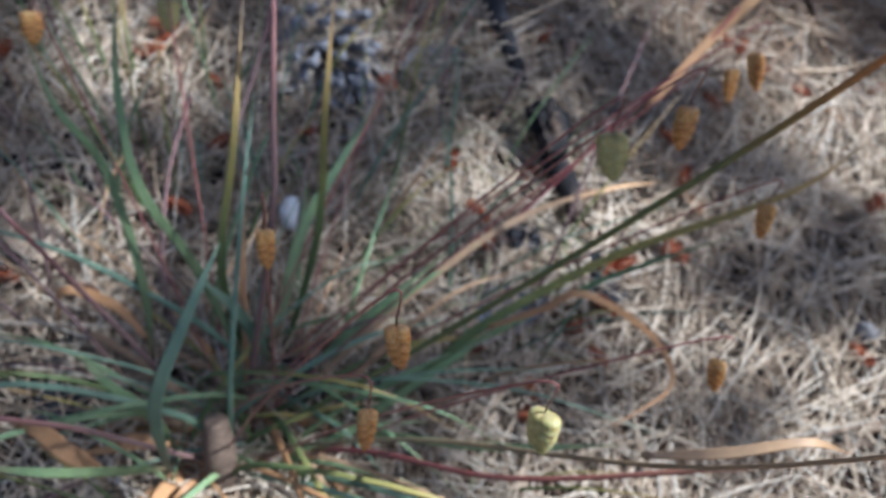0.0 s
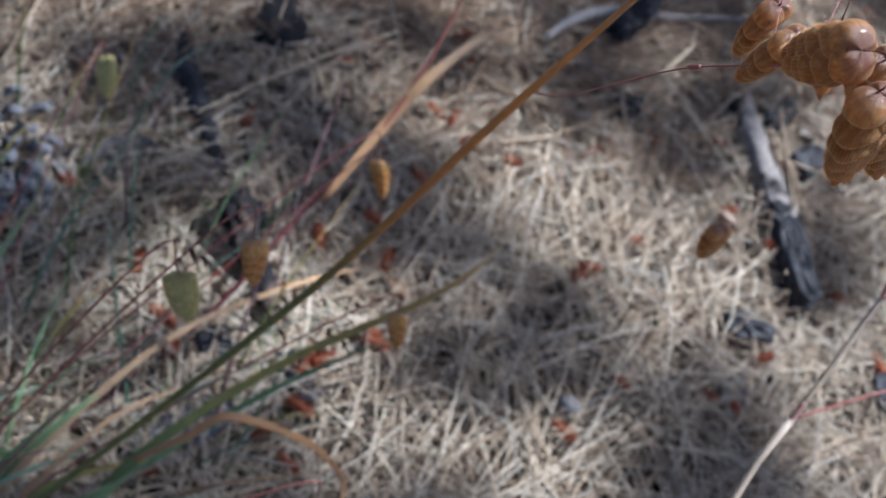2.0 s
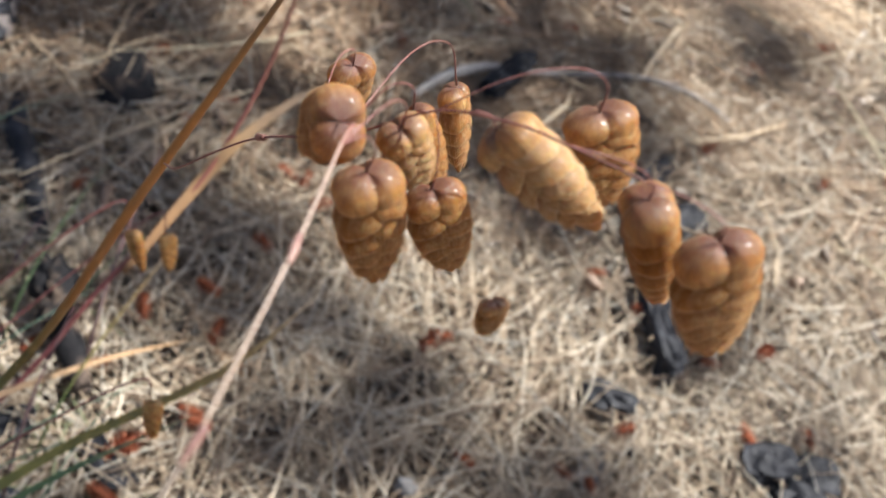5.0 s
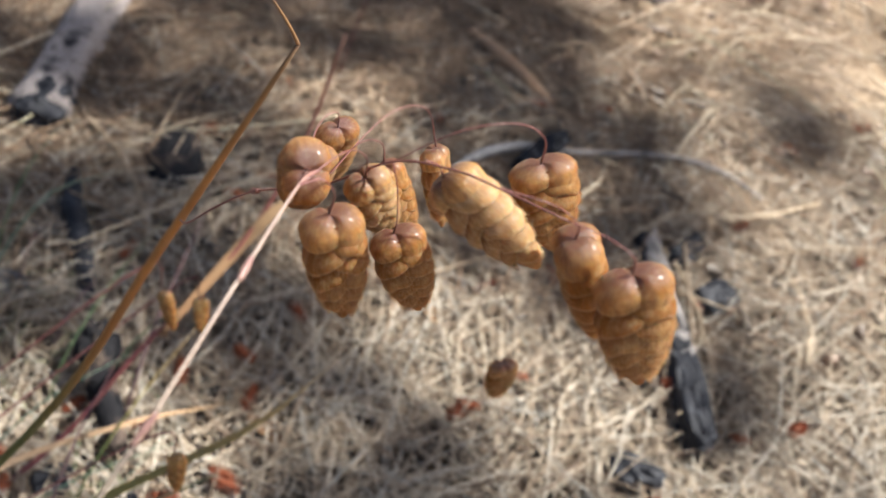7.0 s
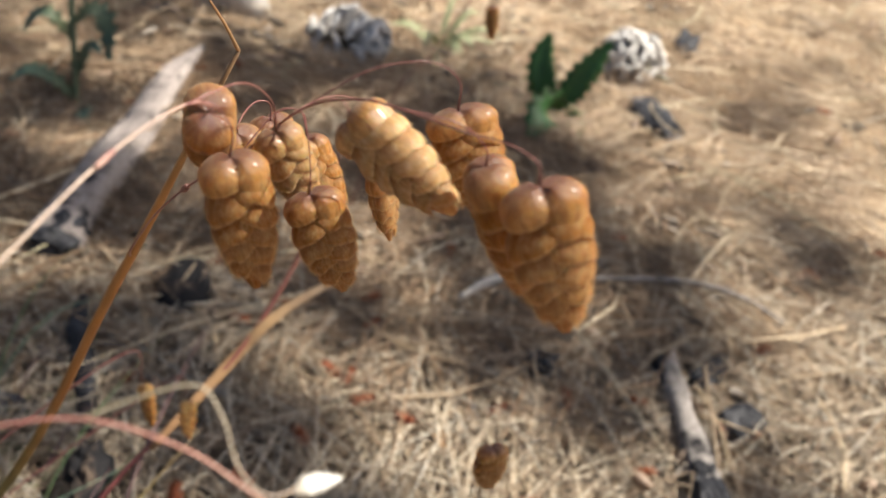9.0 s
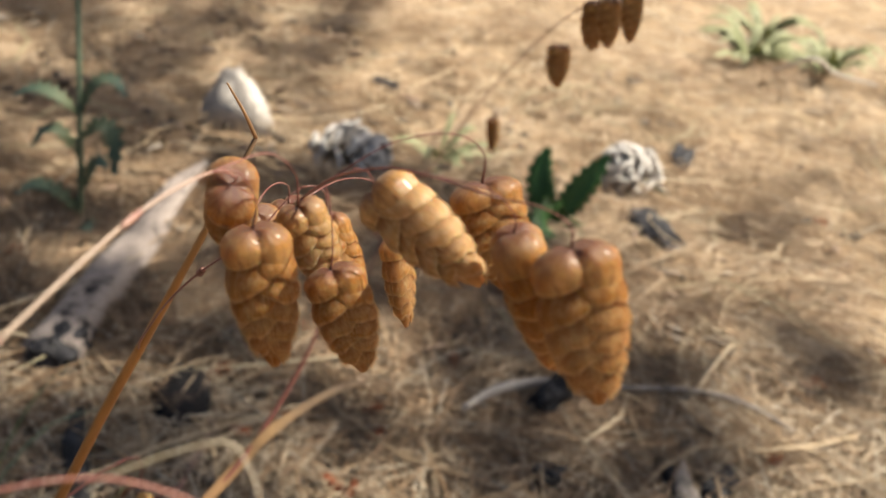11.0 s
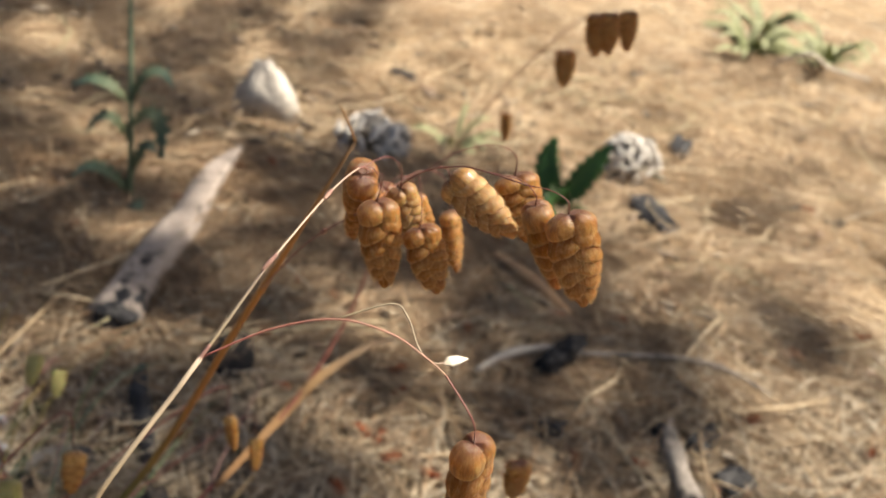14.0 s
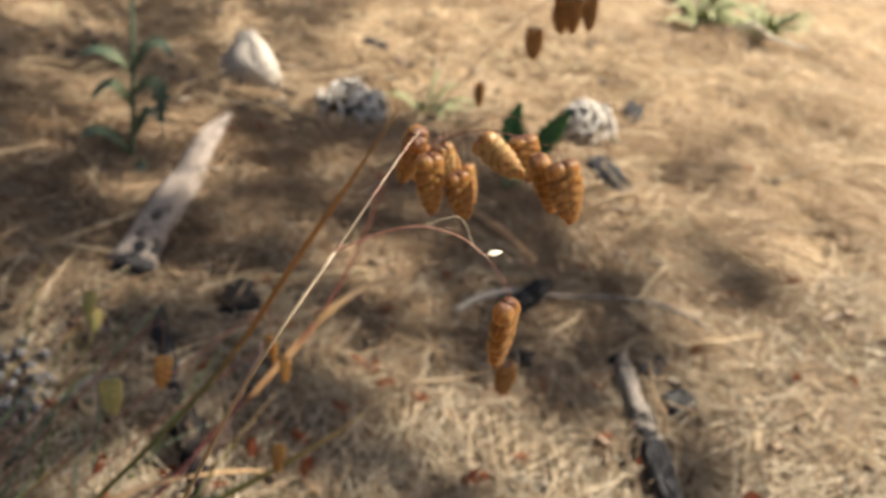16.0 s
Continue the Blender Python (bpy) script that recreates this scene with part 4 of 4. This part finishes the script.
    for i, (l, w, z) in enumerate(((0.0, 0.06, 0.0), (0.5, 0.13, 0.05), (0.85, 0.20, 0.10), (1.0, 0.16, 0.16), (1.06, 0.05, 0.15))):
        for j in (-1, 0, 1):
            verts.append((l * 0.42, j * w * 0.8, z - abs(j) * 0.03))
    top = len(verts)
    verts += [(v[0], v[1], v[2] - (0.05 if v[0] > 0.3 else 0.02)) for v in verts]
    for i in range(4):
        for j in range(2):
            a = i * 3 + j
            faces += [(a, a + 3, a + 4, a + 1), (top + a, top + a + 1, top + a + 4, top + a + 3)]
        faces += [(i * 3, top + i * 3, top + i * 3 + 3, i * 3 + 3), (i * 3 + 2, i * 3 + 5, top + i * 3 + 5, top + i * 3 + 2)]
    faces += [(12, top + 12, top + 13, 13), (13, top + 13, top + 14, 14)]
    me = mesh_of("scale", verts, faces, material, smooth=False)
    r = random.Random(int(x * 1000) + 3)
    for k in range(scales):
        s = k / (scales - 1)
        a = k * 137.5 + r.uniform(-6, 6)
        reach = 0.95 * (0.55 + 0.75 * math.sin(math.pi * (0.12 + 0.8 * s)) ** 0.8) * r.uniform(0.9, 1.08)
        m = pose(0, 0, 0.03 + 0.9 * s, 0, 0, a) @ pose(0.04, 0, 0, 0, -(5 + 55 * s) + r.uniform(-8, 8), 0) @ Matrix.Diagonal((reach, slim, 1.0, 1))
        child("scale", me, cone, m)
    m = pose(x, y, ground_height(x, y) + size * 0.36 - sink, 0, 0, heading) @ pose(0, 0, 0, pitch, 0, 0) @ Matrix.Diagonal((size, size, size, 1)) @ pose(0, 0, -0.5)
    cone.matrix_basis = m
    return cone


pine_cone(0.040, 0.698, 0.052, CONE_PALE, 60, 72, "weathered whitish open pine cone lying on the needles", scales=40)
pine_cone(0.269, 0.757, 0.052, CONE_PALE, -40, 60, "bleached white open pine cone on the forest floor", scales=40)
pine_cone(-0.072, 0.283, 0.050, CONE_GREY, 35, 80, "dark grey old pine cone half sunk in needles", 0.011, 60, 0.38)


def log_piece(name, length, w0, w1, h, material, end, label, seed):
    """A split, weathered billet along its own y, tapering, with a charred foot."""
    thing = tagged(new(name), label, "wood")
    verts, faces = [], []
    rows, sides = 26, 16
    for k in range(rows):
        s = k / (rows - 1)
        w = w0 + (w1 - w0) * s
        skew = 0.30 * max(0.0, s - 0.55)
        for j in range(sides):
            a = 2 * math.pi * j / sides
            c, d = math.cos(a), math.sin(a)
            q = 1 / (abs(c) ** 5 + abs(d) ** 5) ** 0.2
            k1 = 1 + 0.34 * noise.noise(Vector((c * 3, d * 3, s * 3 + seed))) + 0.22 * noise.noise(Vector((c * 7, d * 7, s * 4 + seed)))
            k1 += 0.10 * noise.noise(Vector((a * 6, s * 1.5, seed)))
            verts.append((c * q * w * 0.5 * k1, (s + skew * c) * length, h * 0.5 + d * q * h * 0.5 * k1 * (1 - 0.35 * s)))
    for k in range(rows - 1):
        for j in range(sides):
            a, b = k * sides + j, k * sides + (j + 1) % sides
            faces.append((a, b, b + sides, a + sides))
    faces += [tuple(range(sides - 1, -1, -1)), tuple(range((rows - 1) * sides, rows * sides))]
    child("wood", mesh_of("wood", verts, faces, material), thing)
    if end:
        # black end is charred; on the billet it also stands in for shadow
        child("charred_foot", lump("charred_foot", (w0 * 0.98, length * 0.15, h * 0.96), CHAR, seed, 0.30, power=1.5), thing, pose(0, 0.006, 0), "blackened charred end")
    return thing


laid(log_piece("billet", 0.212, 0.029, 0.016, 0.020, OLD_WOOD, True, "grey weathered split log with a charred black end", 3.0), -0.046, 0.392, 0.008, 2)
laid(log_piece("charred_stick", 0.080, 0.013, 0.009, 0.012, BURNT_GREY, True, "half-burnt grey stick with a black end", 5.0), 0.277, 0.318, 0.011, 8)
laid(tagged(new("charcoal", lump("charcoal", (0.0140, 0.050, 0.015), CHAR, 2.0, 0.16, power=2.6, rings=18, segs=16, freq=2.2)), "black block of charcoal with cracked face", "charcoal"), 0.279, 0.297, 0.010, 7)
for n, (x, y, sx, sy, h) in enumerate(((0.203, 0.381, 0.016, 0.015, 0.012), (0.300, 0.366, 0.026, 0.018, 0.012), (0.253, 0.257, 0.014, 0.022, 0.010), (0.321, 0.237, 0.018, 0.024, 0.012), (0.333, 0.222, 0.024, 0.016, 0.012), (0.030, 0.208, 0.014, 0.012, 0.008), (0.064, 0.199, 0.012, 0.022, 0.009), (0.320, 0.822, 0.045, 0.020, 0.012), (0.280, 0.668, 0.052, 0.024, 0.010), (0.043, 0.872, 0.030, 0.020, 0.010), (0.266, 0.389, 0.011, 0.026, 0.012), (0.287, 0.393, 0.024, 0.013, 0.011), (0.345, 0.236, 0.02, 0.02, 0.010), (-0.035, 0.125, 0.016, 0.016, 0.009), (-0.108, 0.095, 0.018, 0.014, 0.008))):
    laid(tagged(new("charcoal", lump("charcoal", (sx, sy, h), CHAR, 7.0 + n, 0.42, power=1.8, rings=9, segs=11, freq=1.6)), "small black lump of charcoal among the needles", "charcoal", "charcoal lumps"), x, y, 0.008, 37 * n)
laid(tagged(new("burnt_wood", lump("burnt_wood", (0.026, 0.042, 0.011), BROWN_WOOD, 21.0, 0.30, power=1.5, freq=1.4)), "brown and black burnt chunk of wood", "wood"), 0.022, 0.385, 0.010, 20)
root = tagged(new("charred_root"), "dark half-burnt root running through the needles", "root")
root.location = (0, 0, 0.013)
child("black_end", sweep("black_end", [(-0.018, 0.362, 0.003), (-0.0105, 0.340, 0.003), (0.004, 0.312, 0.002), (0.016, 0.288, 0.001)], 0.014, CHAR, sides=12, taper=(0.3, 0.9, 0.7, 0.5)), root, Matrix(), "black charred end")
child("knob", lump("knob", (0.015, 0.030, 0.013), BROWN_WOOD, 61.0, 0.7, freq=2.6), root, pose(0.030, 0.257, 0.004, 0, 0, 20), "brown knobbly root knot")
child("thin_end", sweep("thin_end", [(0.034, 0.248, 0.006), (0.042, 0.236, 0.007), (0.050, 0.222, 0.003)], 0.012, BROWN_WOOD, sides=12, taper=(1, 0.9, 0.5)), root)
twig = tagged(new("forked_twig"), "pale grey twig with a burnt black knot", "twig")
twig.location = (0, 0, 0.009)
child("twig", sweep("twig", [(0.158, 0.415, 0.008), (0.174, 0.431, 0.012), (0.195, 0.443, 0.013), (0.212, 0.447, 0.012)], 0.0055, TWIG_WOOD, sides=9, taper=(0.7, 1.0, 0.9, 0.8)), twig)
child("twig", sweep("twig", [(0.210, 0.446, 0.012), (0.230, 0.450, 0.012), (0.279, 0.462, 0.013), (0.312, 0.460, 0.012), (0.336, 0.446, 0.010)], 0.0038, BURNT_GREY, sides=9, taper=(1.0, 1.0, 0.9, 0.7, 0.5)), twig, Matrix(), "darker grey end of the twig")
child("knot", lump("knot", (0.038, 0.014, 0.018), CHAR, 31.0, 0.5, freq=1.5), twig, pose(0.2075, 0.440, 0.004, 0, -14, 52), "burnt black knot")
for n, (pts, w, lab) in enumerate((
    ([(0.1598, 0.5478, 0.018), (0.188, 0.520, 0.019), (0.2119, 0.4957, 0.016)], 0.009, "brown stick lying across the needles"),
    ([(-0.262, 0.815, 0.006), (-0.222, 0.760, 0.010), (-0.172, 0.702, 0.006)], 0.012, "dark brown stick under a tall weed"),
    ([(-0.30, 0.62, 0.006), (-0.262, 0.605, 0.009), (-0.215, 0.625, 0.006)], 0.010, "dark brown stick under dry needles"),
    ([(-0.190, 0.186, 0.006), (-0.155, 0.187, 0.007), (-0.125, 0.180, 0.005)], 0.009, "dark brown stick under the grass"),
    ([(-0.085, 0.205, 0.008), (-0.055, 0.235, 0.010), (-0.018, 0.262, 0.007)], 0.0028, "thin grey twig under the grass"),
    ([(-0.020, 0.245, 0.012), (0.010, 0.232, 0.010), (0.040, 0.250, 0.009)], 0.0016, "thin grey twig on the needles"),
    ([(0.150, 0.400, 0.010), (0.158, 0.385, 0.011), (0.180, 0.380, 0.009)], 0.0022, "thin pale twig on the needles"),
    ([(0.235, 0.418, 0.010), (0.262, 0.385, 0.011), (0.280, 0.350, 0.010)], 0.0022, "thin pale twig on the needles"),
    ([(0.46, 0.58, 0.010), (0.41, 0.50, 0.010), (0.37, 0.47, 0.009)], 0.003, "thin grey twig on the needles"),
    ([(0.47, 1.15, 0.02), (0.50, 1.12, 0.05), (0.54, 1.15, 0.03), (0.60, 1.17, 0.02)], 0.006, "bent pale twig on the forest floor"),
    ([(0.55, 0.74, 0.006), (0.57, 0.62, 0.008), (0.60, 0.50, 0.005)], 0.003, "thin pale twig on the forest floor"),
)):
    tagged(new("twig", sweep("twig", pts, w, BROWN_WOOD if "stick under" in lab else TAN_WOOD if "brown" in lab else TWIG_WOOD, sides=8, taper=(0.7, 1.0, 0.6))), lab, "twig")


def dead_leaf(name, x, y, ln, wd, material, heading, label, curl=0.25, z=0.0125):
    verts, uvs, faces = [], [], []
    nx, ny = 13, 9
    for side in (0, 1):
        for i in range(nx):
            s = i / (nx - 1)
            w = wd * (math.sin(math.pi * min(1, 0.06 + 0.94 * s)) ** 0.7)
            for j in range(ny):
                t = j / (ny - 1) - 0.5
                zz = curl * wd * (4 * t * t - 0.3) + 0.0014 * noise.noise(Vector((s * 5, t * 4, x * 50))) + 0.10 * ln * (s - 0.5) ** 2 - side * 0.0004
                verts.append(((s - 0.5) * ln, t * w, zz + z))
    n = nx * ny
    for i in range(nx - 1):
        for j in range(ny - 1):
            a = i * ny + j
            faces += [(a, a + ny, a + ny + 1, a + 1), (n + a, n + a + 1, n + a + ny + 1, n + a + ny)]
    laid(tagged(new(name, mesh_of(name, verts, faces, material)), label, "leaf"), x, y, 0.0, heading)


dead_leaf("dead_leaf", -0.024, 0.283, 0.030, 0.022, LEAF_GREY, 35, "curled grey dead leaf on the needles", 0.4)
dead_leaf("dead_leaf", -0.056, 0.276, 0.026, 0.016, LEAF_GREY, 20, "dry grey leaf fragment beside an old cone")
dead_leaf("dead_leaf", -0.080, 0.258, 0.030, 0.012, LEAF_GREY, 50, "narrow grey dead leaf under the grass")
dead_leaf("dead_leaf", 0.030, 0.174, 0.032, 0.018, LEAF_BLUE, 20, "blue-grey dead leaf in shade")
dead_leaf("dead_leaf", -0.142, 0.150, 0.032, 0.014, LEAF_TAN, -10, "rolled tan dead leaf", 0.6, 0.014)
dead_leaf("dead_leaf", 0.169, 0.341, 0.022, 0.012, LEAF_GREY, 120, "small dark grey dead leaf")
dead_leaf("dead_leaf", 0.139, 0.336, 0.022, 0.013, LEAF_TAN, 10, "small pale dead leaf on the needles")
dead_leaf("dead_leaf", -0.045, 0.245, 0.022, 0.012, LEAF_GREY, 75, "grey dead leaf among grass blades")
dead_leaf("dead_leaf", 0.245, 0.226, 0.024, 0.010, LEAF_GREY, 70, "narrow pale dead leaf between male cones")
dead_leaf("dead_leaf", 0.345, 0.250, 0.030, 0.020, LEAF_TAN, 0, "pale dead leaf beside charcoal")
dead_leaf("dead_leaf", -0.105, 0.160, 0.020, 0.012, LEAF_TAN, 60, "pale dead leaf under the grass")
dead_leaf("dead_leaf", 0.160, 0.322, 0.018, 0.006, RUST, 130, "rust-coloured dry leaf strip")
dead_leaf("dead_leaf", 0.100, 0.245, 0.022, 0.006, RUST, -35, "orange dry grass leaf strip")
laid(tagged(new("white_pebble", lump("white_pebble", (0.010, 0.015, 0.009), SHELL, 40.0, 0.05)), "smooth white pebble beside grass blades", "pebble"), -0.060, 0.190, 0.012, 20)
laid(tagged(new("seed_fluff", lump("seed_fluff", (0.008, 0.007, 0.006), LEAF_GREY, 41.0, 0.6, freq=3)), "pale tuft of seed fluff on the needles", "seed fluff"), 0.170, 0.204, 0.013, 0)


def stone_mesh():
    """A small pale wedge of stone, higher at one end, with worn edges."""
    bm = bmesh.new()
    for p in ((-0.030, -0.013, -0.004), (0.030, -0.015, -0.004), (0.028, 0.015, -0.004), (-0.028, 0.016, -0.004), (-0.016, -0.007, 0.054), (0.000, 0.008, 0.058), (0.027, -0.010, 0.026), (-0.029, 0.002, 0.022)):
        bm.verts.new(p)
    bmesh.ops.convex_hull(bm, input=bm.verts)
    bmesh.ops.bevel(bm, geom=bm.edges[:], offset=0.005, segments=2, affect="EDGES")
    for v in bm.verts:
        v.co += 0.0025 * noise.noise_vector(v.co * 60)
    me = bpy.data.meshes.new("stone")
    bm.to_mesh(me)
    bm.free()
    me.materials.append(STONE)
    me.polygons.foreach_set("use_smooth", [True] * len(me.polygons))
    return me


laid(tagged(new("stone", stone_mesh()), "pale wedge of stone on the forest floor", "stone"), -0.054, 0.722, 0.006, 10)


# ---- green plants behind ----
def leaf_mesh(name, pts, width, material, teeth=0.0, face=(0, -0.5, 1)):
    line = spline(pts, 6)
    verts, uvs, faces = [], [], []
    n = len(line)
    for k, q in enumerate(line):
        s = k / (n - 1)
        way = (line[min(k + 1, n - 1)] - line[max(k - 1, 0)]).normalized()
        side = way.cross(Vector(face)).normalized()
        up = side.cross(way)
        w = 0.5 * width * math.sin(math.pi * (0.06 + 0.93 * s)) ** 0.75 * (1 + teeth * (1 if k % 2 else -1))
        for c, d in ((-1, 0.22), (-0.5, 0.08), (0, 0), (0.5, 0.08), (1, 0.22), (0.5, 0.02), (0, -0.05), (-0.5, 0.02)):
            verts.append(q + side * (w * c) + up * (w * d))
            uvs.append(((c + 1) / 2, s))
    for k in range(n - 1):
        for j in range(8):
            a, b = k * 8 + j, k * 8 + (j + 1) % 8
            faces.append((a, b, b + 8, a + 8))
    return mesh_of(name, verts, faces, material, uvs)


weed = tagged(new("thistle"), "upright blue-green weed with toothed leaves on a thin stalk", "plant")
weed.location = (-0.0938, 0.525, 0)
back = Matrix.Translation((0.0938, -0.525, 0))
child("stalk", sweep("stalk", [(-0.0938, 0.525, 0), (-0.099, 0.540, 0.04), (-0.105, 0.555, 0.085), (-0.112, 0.572, 0.135), (-0.118, 0.585, 0.19)], 0.004, WEED, taper=(1, 0.9, 0.6)), weed, back)
for pts, w in (
    ([(-0.104, 0.552, 0.075), (-0.096, 0.556, 0.094), (-0.086, 0.560, 0.098), (-0.076, 0.556, 0.090)], 0.014),
    ([(-0.100, 0.545, 0.062), (-0.090, 0.548, 0.072), (-0.082, 0.550, 0.064), (-0.080, 0.546, 0.040)], 0.020),
    ([(-0.098, 0.538, 0.030), (-0.092, 0.540, 0.045), (-0.087, 0.540, 0.052), (-0.080, 0.536, 0.050)], 0.016),
    ([(-0.104, 0.552, 0.075), (-0.116, 0.548, 0.086), (-0.130, 0.548, 0.088), (-0.142, 0.546, 0.082)], 0.014),
    ([(-0.100, 0.545, 0.050), (-0.112, 0.542, 0.066), (-0.122, 0.542, 0.064), (-0.130, 0.540, 0.052)], 0.014),
    ([(-0.096, 0.533, 0.015), (-0.108, 0.530, 0.030), (-0.122, 0.528, 0.034), (-0.134, 0.524, 0.026)], 0.014),
    ([(-0.094, 0.526, 0.004), (-0.088, 0.520, 0.016), (-0.084, 0.514, 0.020), (-0.078, 0.508, 0.014)], 0.016),
):
    child("leaf", leaf_mesh("leaf", pts, w * 0.66, WEED, 0.42), weed, back)
seedling = tagged(new("seedling"), "small plant with two upright dark green leaves", "plant")
seedling.location = (0.2068, 0.660, 0)
back = Matrix.Translation((-0.2068, -0.660, 0))
child("stalk", sweep("stalk", [(0.2068, 0.660, -0.002), (0.206, 0.662, 0.008), (0.204, 0.664, 0.016)], 0.003, DARK_LEAF), seedling, back)
for pts, w in (
    ([(0.205, 0.662, 0.006), (0.195, 0.666, 0.022), (0.189, 0.672, 0.040), (0.191, 0.680, 0.060)], 0.022),
    ([(0.206, 0.662, 0.006), (0.214, 0.668, 0.022), (0.224, 0.674, 0.042), (0.236, 0.682, 0.062)], 0.021),
    ([(0.205, 0.660, 0.004), (0.200, 0.642, 0.020), (0.194, 0.622, 0.024), (0.188, 0.602, 0.014)], 0.030),
    ([(0.207, 0.660, 0.004), (0.214, 0.650, 0.012), (0.222, 0.642, 0.012), (0.228, 0.634, 0.004)], 0.016),
):
    child("leaf", leaf_mesh("leaf", pts, w, DARK_LEAF, 0.20, (0, -0.9, 0.3)), seedling, back)


def low_weed(x, y, size, count, seed, label):
    plant = tagged(new("low_weed"), label, "plant")
    plant.location = (x, y, 0)
    r = random.Random(seed)
    for n in range(count):
        a = r.uniform(0, 2 * math.pi)
        o = Vector((math.cos(a), math.sin(a), 0))
        up = r.uniform(0.3, 1.0)
        ln = size * r.uniform(0.5, 1.0)
        pts = [Vector((0, 0, 0)), o * ln * 0.3 + Vector((0, 0, up * ln * 0.5)), o * ln * 0.65 + Vector((0, 0, up * ln * 0.8)), o * ln + Vector((0, 0, up * ln * 0.7))]
        child("leaf", leaf_mesh("leaf", pts, size * r.uniform(0.09, 0.18), LIGHT_WEED, 0.25), plant)


low_weed(0.110, 0.735, 0.050, 15, 1, "pale green downy weed on the forest floor")
low_weed(0.455, 1.22, 0.085, 26, 2, "light green low weed in sunlight")
low_weed(0.56, 1.24, 0.075, 22, 3, "light green low weed in sunlight")
low_weed(0.50, 1.36, 0.08, 18, 4, "light green low weed in sunlight")


# ---- unseen pine, added to shade the ground ----
def pine_tree():
    tree = tagged(new("pine_tree"), "unseen pine tree added to shade chosen patches of ground", "tree")
    tree.location = (1.15, -1.7, 0)
    back = Matrix.Translation((-1.15, 1.7, 0))
    bark = wood_material("pine_bark", (0.06, 0.045, 0.035), (0.26, 0.19, 0.14), (12, 12, 4))
    green = Mat("pine_foliage", 0.5, 0.3).colour((0.05, 0.09, 0.035)).m
    child("trunk", sweep("trunk", [(1.15, -1.7, -0.05), (1.14, -1.69, 1.0), (1.16, -1.7, 2.2), (1.15, -1.7, 3.4)], 0.17, bark, sides=12, taper=(1.2, 0.9, 0.7, 0.3), face=(0, 1, 0)), tree, back)
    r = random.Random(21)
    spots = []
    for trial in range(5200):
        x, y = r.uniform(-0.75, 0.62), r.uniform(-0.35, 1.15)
        # crown gap chosen per lit ground patch at x, y: -1 closed, 1 open
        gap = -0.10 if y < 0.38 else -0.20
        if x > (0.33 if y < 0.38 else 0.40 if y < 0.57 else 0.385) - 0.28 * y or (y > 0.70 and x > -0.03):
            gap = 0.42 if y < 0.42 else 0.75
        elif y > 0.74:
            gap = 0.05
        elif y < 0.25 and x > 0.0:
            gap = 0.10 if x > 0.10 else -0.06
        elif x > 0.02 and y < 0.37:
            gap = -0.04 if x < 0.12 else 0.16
        # ground patches picked to stay sunlit
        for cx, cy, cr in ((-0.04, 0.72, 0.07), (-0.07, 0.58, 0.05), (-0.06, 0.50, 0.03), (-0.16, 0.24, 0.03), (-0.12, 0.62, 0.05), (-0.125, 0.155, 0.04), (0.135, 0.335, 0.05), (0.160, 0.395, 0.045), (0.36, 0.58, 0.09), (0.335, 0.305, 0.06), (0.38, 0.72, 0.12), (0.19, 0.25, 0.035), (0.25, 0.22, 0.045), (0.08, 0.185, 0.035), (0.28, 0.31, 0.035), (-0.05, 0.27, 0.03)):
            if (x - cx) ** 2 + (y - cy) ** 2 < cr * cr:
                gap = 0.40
        # ground patches picked to stay in shade
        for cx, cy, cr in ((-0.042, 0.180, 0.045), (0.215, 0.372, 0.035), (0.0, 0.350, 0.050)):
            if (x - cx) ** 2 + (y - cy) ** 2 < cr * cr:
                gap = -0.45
        # wide opening left along the sun's line to light the panicle
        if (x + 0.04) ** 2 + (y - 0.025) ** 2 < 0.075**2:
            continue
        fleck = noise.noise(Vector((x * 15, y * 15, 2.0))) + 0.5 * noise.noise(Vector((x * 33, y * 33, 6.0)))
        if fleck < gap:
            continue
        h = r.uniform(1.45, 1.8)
        # tuft set back along the sun's way, so its shade lands at x, y
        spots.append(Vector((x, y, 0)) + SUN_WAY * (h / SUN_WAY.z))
    limbs = []
    for k in range(4):
        a = Vector((1.15, -1.7, 1.25 + 0.18 * k))
        b = Vector((0.98 + 0.03 * k, 0.55 + 0.12 * k, 1.62 + 0.03 * k))
        limbs.append((a, b))
        child("limb", sweep("limb", [a, a.lerp(b, 0.4) + Vector((0, 0, 0.08)), a.lerp(b, 0.75) + Vector((0, 0, 0.05)), b + Vector((-0.05, 0.15, 0))], 0.035, bark, taper=(1, 0.8, 0.5, 0.15)), tree, back)
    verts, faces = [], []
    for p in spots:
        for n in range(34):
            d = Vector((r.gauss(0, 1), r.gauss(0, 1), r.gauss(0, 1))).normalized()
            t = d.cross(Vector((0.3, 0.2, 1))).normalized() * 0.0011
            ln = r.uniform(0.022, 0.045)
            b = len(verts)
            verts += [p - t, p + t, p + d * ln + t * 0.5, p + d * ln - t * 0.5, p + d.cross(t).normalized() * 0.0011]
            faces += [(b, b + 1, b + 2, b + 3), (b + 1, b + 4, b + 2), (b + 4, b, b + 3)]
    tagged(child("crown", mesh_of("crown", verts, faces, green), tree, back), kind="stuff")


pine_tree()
